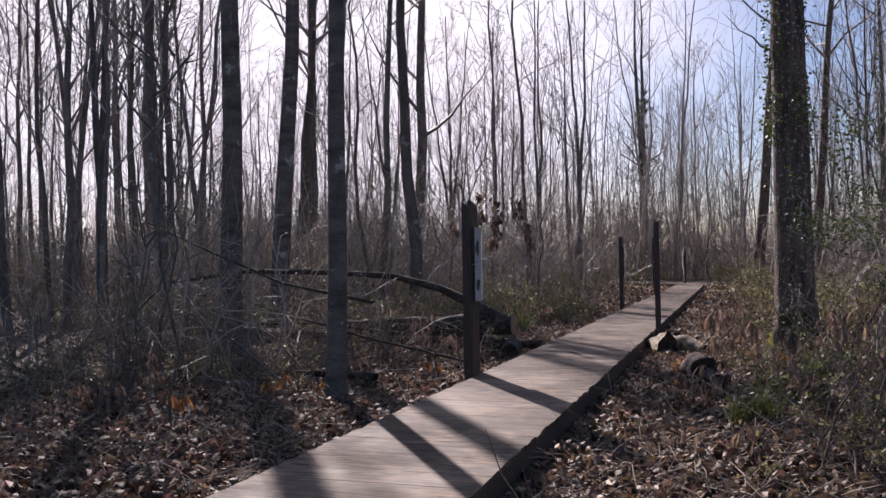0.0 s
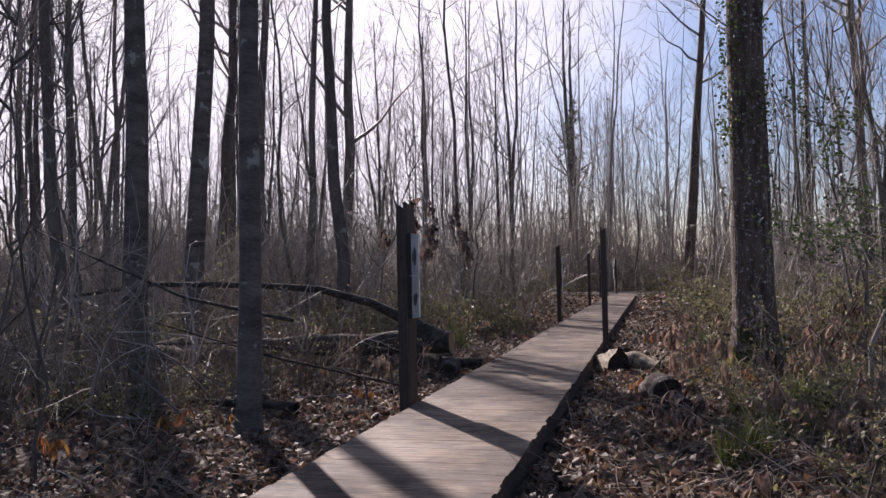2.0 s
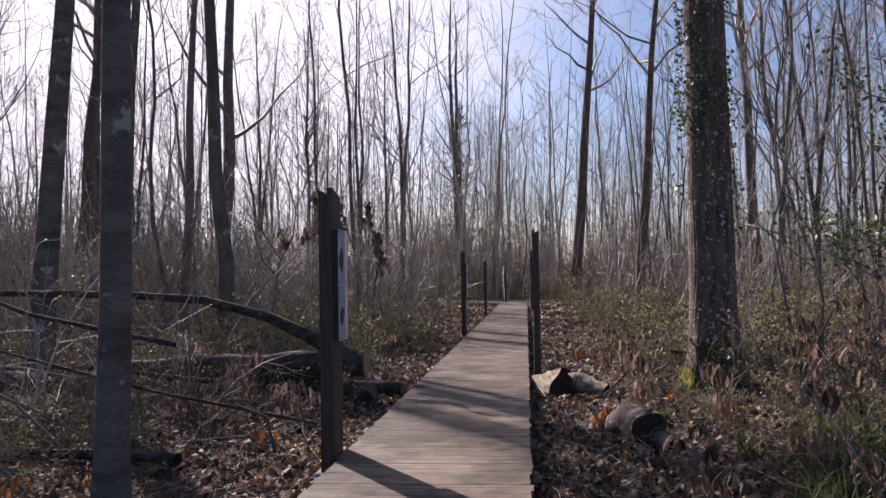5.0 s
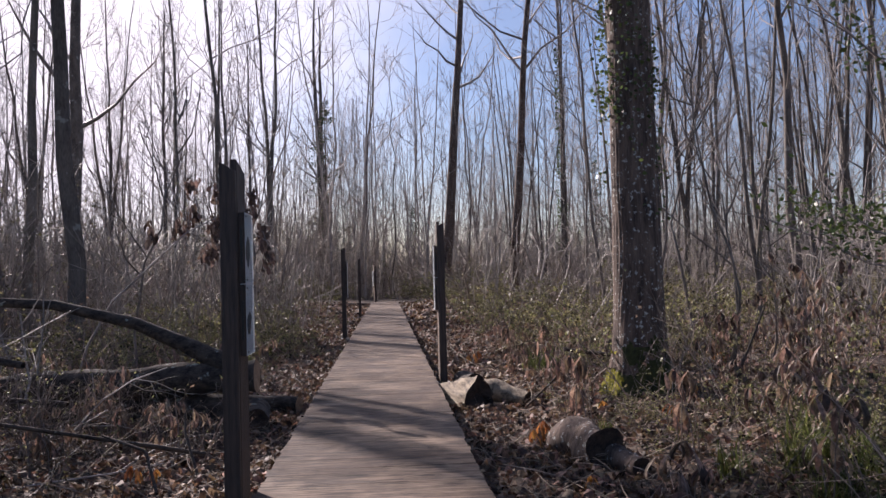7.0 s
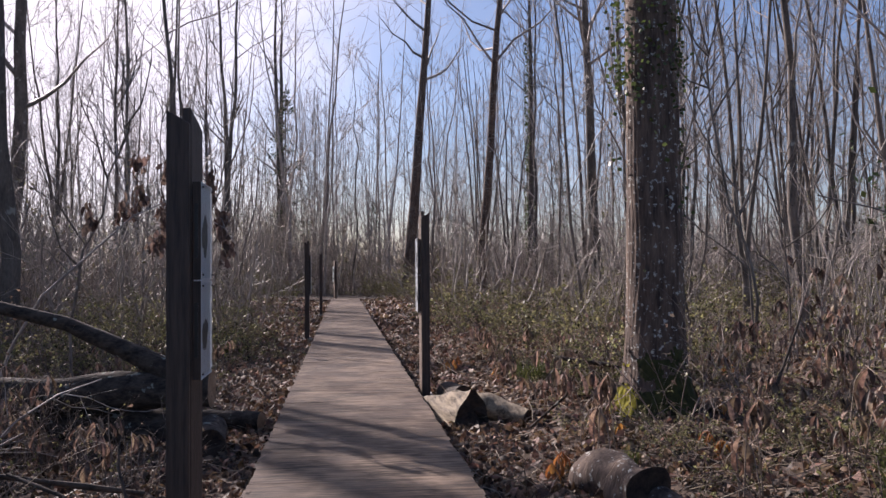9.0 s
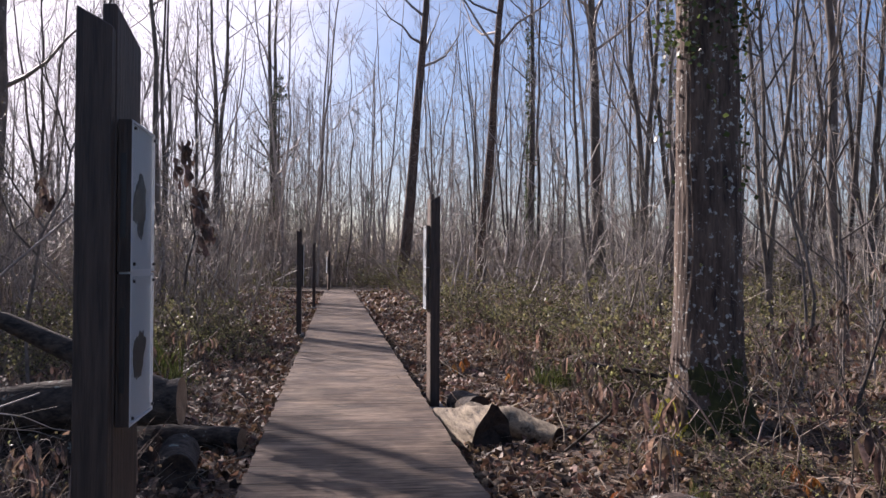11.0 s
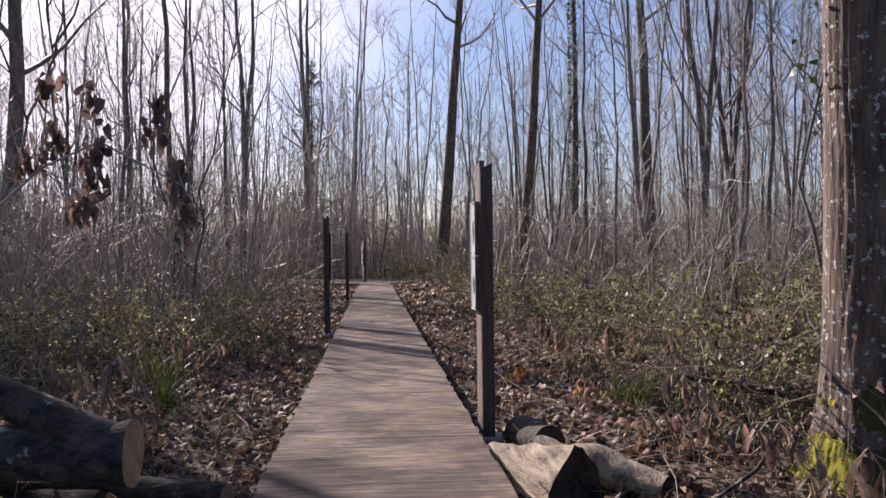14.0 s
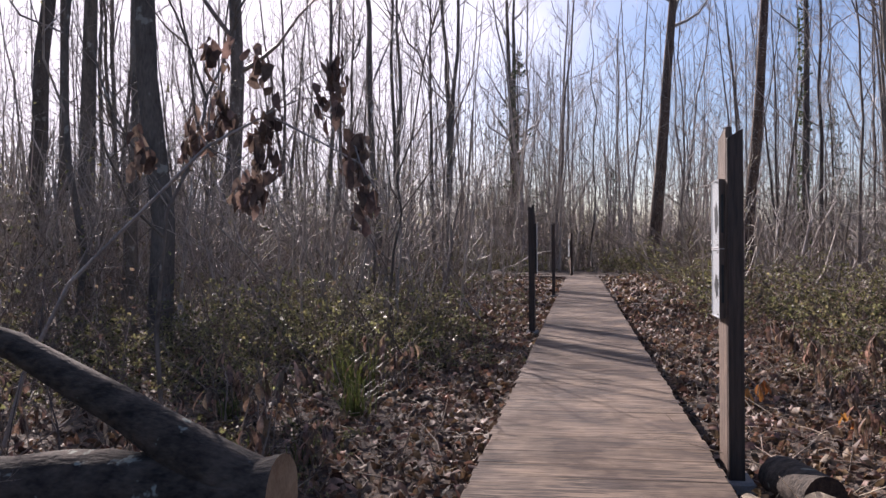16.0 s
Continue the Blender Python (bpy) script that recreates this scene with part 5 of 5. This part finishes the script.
withered = tagged(new("withered_sapling"), "arching sapling with clusters of withered brown leaves", "sapling")
WX, WY = -2.3, 14.2
withered.matrix_basis = Matrix.Translation((WX, WY, ground_z(WX, WY)))
wt = Tubes()
wrng = np.random.default_rng(77)
ARCH = [np.array(p) for p in ((-1.35, 0, 0), (-1.15, 0, 0.65), (-0.85, 0, 1.18), (0.04, 0, 1.99), (0.42, 0, 2.17), (0.97, 0.0, 1.87), (1.12, 0.02, 1.62))]
wt.add(ARCH, (0.017, 0.016, 0.014, 0.010, 0.008, 0.005, 0.003), 6)
tips, sizes = [], []
for base, x, z in ((3, 0.09, 2.5), (3, 0.05, 2.11), (3, 0.13, 2.19), (4, 0.39, 2.42), (4, 0.42, 2.12), (4, 0.34, 2.03), (4, 0.80, 2.39), (4, 0.80, 2.21), (4, 0.41, 1.9), (3, 0.33, 1.72), (2, -0.4, 1.95), (5, 0.89, 1.95), (5, 0.94, 1.81), (3, 0.25, 1.67), (3, -0.09, 2.03), (5, 1.0, 1.66)):
    tip = np.array((x, wrng.normal(0, 0.05), z))
    wt.add([ARCH[base], (ARCH[base] + tip) / 2 + np.array((0, 0, 0.06)), tip + np.array((0, 0, 0.05))], (0.005, 0.004, 0.002), 4)
    n = int(wrng.integers(14, 24))
    tips.append(tip + wrng.normal(0, (0.035, 0.035, 0.05), (n, 3)))
    sizes.append(wrng.uniform(0.07, 0.12, n))
part("stem", wt.mesh("stem", BARK_TWIG), withered)
wp = np.concatenate(tips)
v, f = leaf_arrays(wrng, wp, np.concatenate(sizes), up=-0.05, slim=0.6, curl=0.5, full=True)
c = np.repeat(wp, 6, axis=0)
part("foliage", arrays_mesh("foliage", c + (v - c) * np.array((0.7, 0.7, 1.5)), f, LEAF_DARK), withered, "withered brown hanging leaves")

# ---- fallen leaves ----
lrng = np.random.default_rng(9)
n = 104000
lx = lrng.normal(0.3, 3.2, n)
ly = 3.2 + 27 * lrng.random(n) ** 1.5
ly[:9000] = lrng.uniform(-6, 3.4, 9000)
off = (np.abs(lx - np.where(ly < 3.2, 3.55 * (1 - (ly + 4.4) / 7.7), 0)) > np.where(ly < 3.2, 0.78, 0.70)) & (lx > -9) & (lx < 9)
lx, ly = lx[off], ly[off]
lz = np.array([ground_z(a, b) for a, b in zip(lx, ly)]) + lrng.gamma(1.5, 0.008, len(lx))
size = (0.03 + 0.085 * lrng.random(len(lx)) ** 1.6) * (1 + np.maximum(ly - 12, 0) * 0.02)
v, f = leaf_arrays(lrng, np.column_stack((lx, ly, lz)), size, up=0.52, slim=0.55, curl=0.55, full=True)
n = 7000
fx, fy = lrng.uniform(-7, 7, n), lrng.uniform(28, 50, n)
off = np.abs(fx) > 0.75
fx, fy = fx[off], fy[off]
fz = np.array([ground_z(a, b) for a, b in zip(fx, fy)]) + 0.02
v2, f2 = leaf_arrays(lrng, np.column_stack((fx, fy, fz)), lrng.uniform(0.09, 0.2, len(fx)), up=0.6, slim=0.7, curl=0.4, full=True)
v, f = np.concatenate((v, v2)), np.concatenate((f, f2 + len(v)))
tagged(new("leaf_litter", arrays_mesh("leaf_litter", v, f, LITTER)), "fallen brown leaves covering the ground", "leaf litter", kind="stuff")

# dry twigs and stalks lying about
n = 8000
tx, ty = lrng.normal(0.9, 3.6, n), 4 + 20 * lrng.random(n) ** 1.3
off = np.abs(tx) > 0.8
tx, ty = tx[off], ty[off]
n = len(tx)
ta, tl, tt = lrng.uniform(0, 6.283, n), lrng.gamma(2.0, 0.10, n) + 0.05, np.abs(lrng.normal(0, 0.42, n))
p0 = np.column_stack((tx, ty, [ground_z(a, b) + 0.015 for a, b in zip(tx, ty)]))
way = np.column_stack((np.cos(ta) * np.cos(tt), np.sin(ta) * np.cos(tt), np.sin(tt))) * tl[:, None]
side = np.column_stack((-np.sin(ta), np.cos(ta), np.zeros(n)))
rad = lrng.uniform(0.002, 0.005, n)[:, None]
over = np.array((0, 0, 1.0)) * rad
mid = p0 + way * 0.5 + side * (lrng.normal(0, 0.08, n) * tl)[:, None] + over * 2
tv = np.stack((p0 - side * rad, p0 + side * rad, p0 + over * 1.6, mid - side * rad, mid + side * rad, mid + over * 1.6, p0 + way - side * rad * 0.5, p0 + way + side * rad * 0.5, p0 + way + over * 0.8), axis=1).reshape(-1, 3)
quad = np.array([(r + a, r + b, r + 3 + b, r + 3 + a) for r in (0, 3) for a, b in ((0, 1), (1, 2), (2, 0))])
tf = (np.arange(n)[:, None, None] * 9 + quad[None]).reshape(-1, 4)
tagged(new("twig_litter", arrays_mesh("twig_litter", tv, tf, STRAW)), "dry twigs and stalks scattered over the leaves", "twig litter", kind="stuff")

# ---- boards of the boardwalk ----
for x, y, turn, k in BOARDS:
    part("board", board_shapes[k], boardwalk, "", pose(x + brng.uniform(-0.004, 0.004), y, DECK_Z + brng.uniform(-0.001, 0.001), brng.uniform(-0.12, 0.12), brng.uniform(-0.1, 0.1), brng.uniform(-0.15, 0.15)))
for poly in SKEWED:
    turn = math.atan2(across.y, across.x) if poly[0][1] < 10 else math.atan2(across_c.y, across_c.x)
    cx, cy = sum(p[0] for p in poly) / len(poly), sum(p[1] for p in poly) / len(poly)
    c, d = math.cos(turn), math.sin(turn)
    local = [((p[0] - cx) * c + (p[1] - cy) * d, (p[1] - cy) * c - (p[0] - cx) * d) for p in poly]
    part("board", plank_mesh("board", local), boardwalk, "", Matrix.Translation((cx, cy, DECK_Z + brng.uniform(-0.0015, 0.0015))) @ Matrix.Rotation(turn, 4, "Z"))
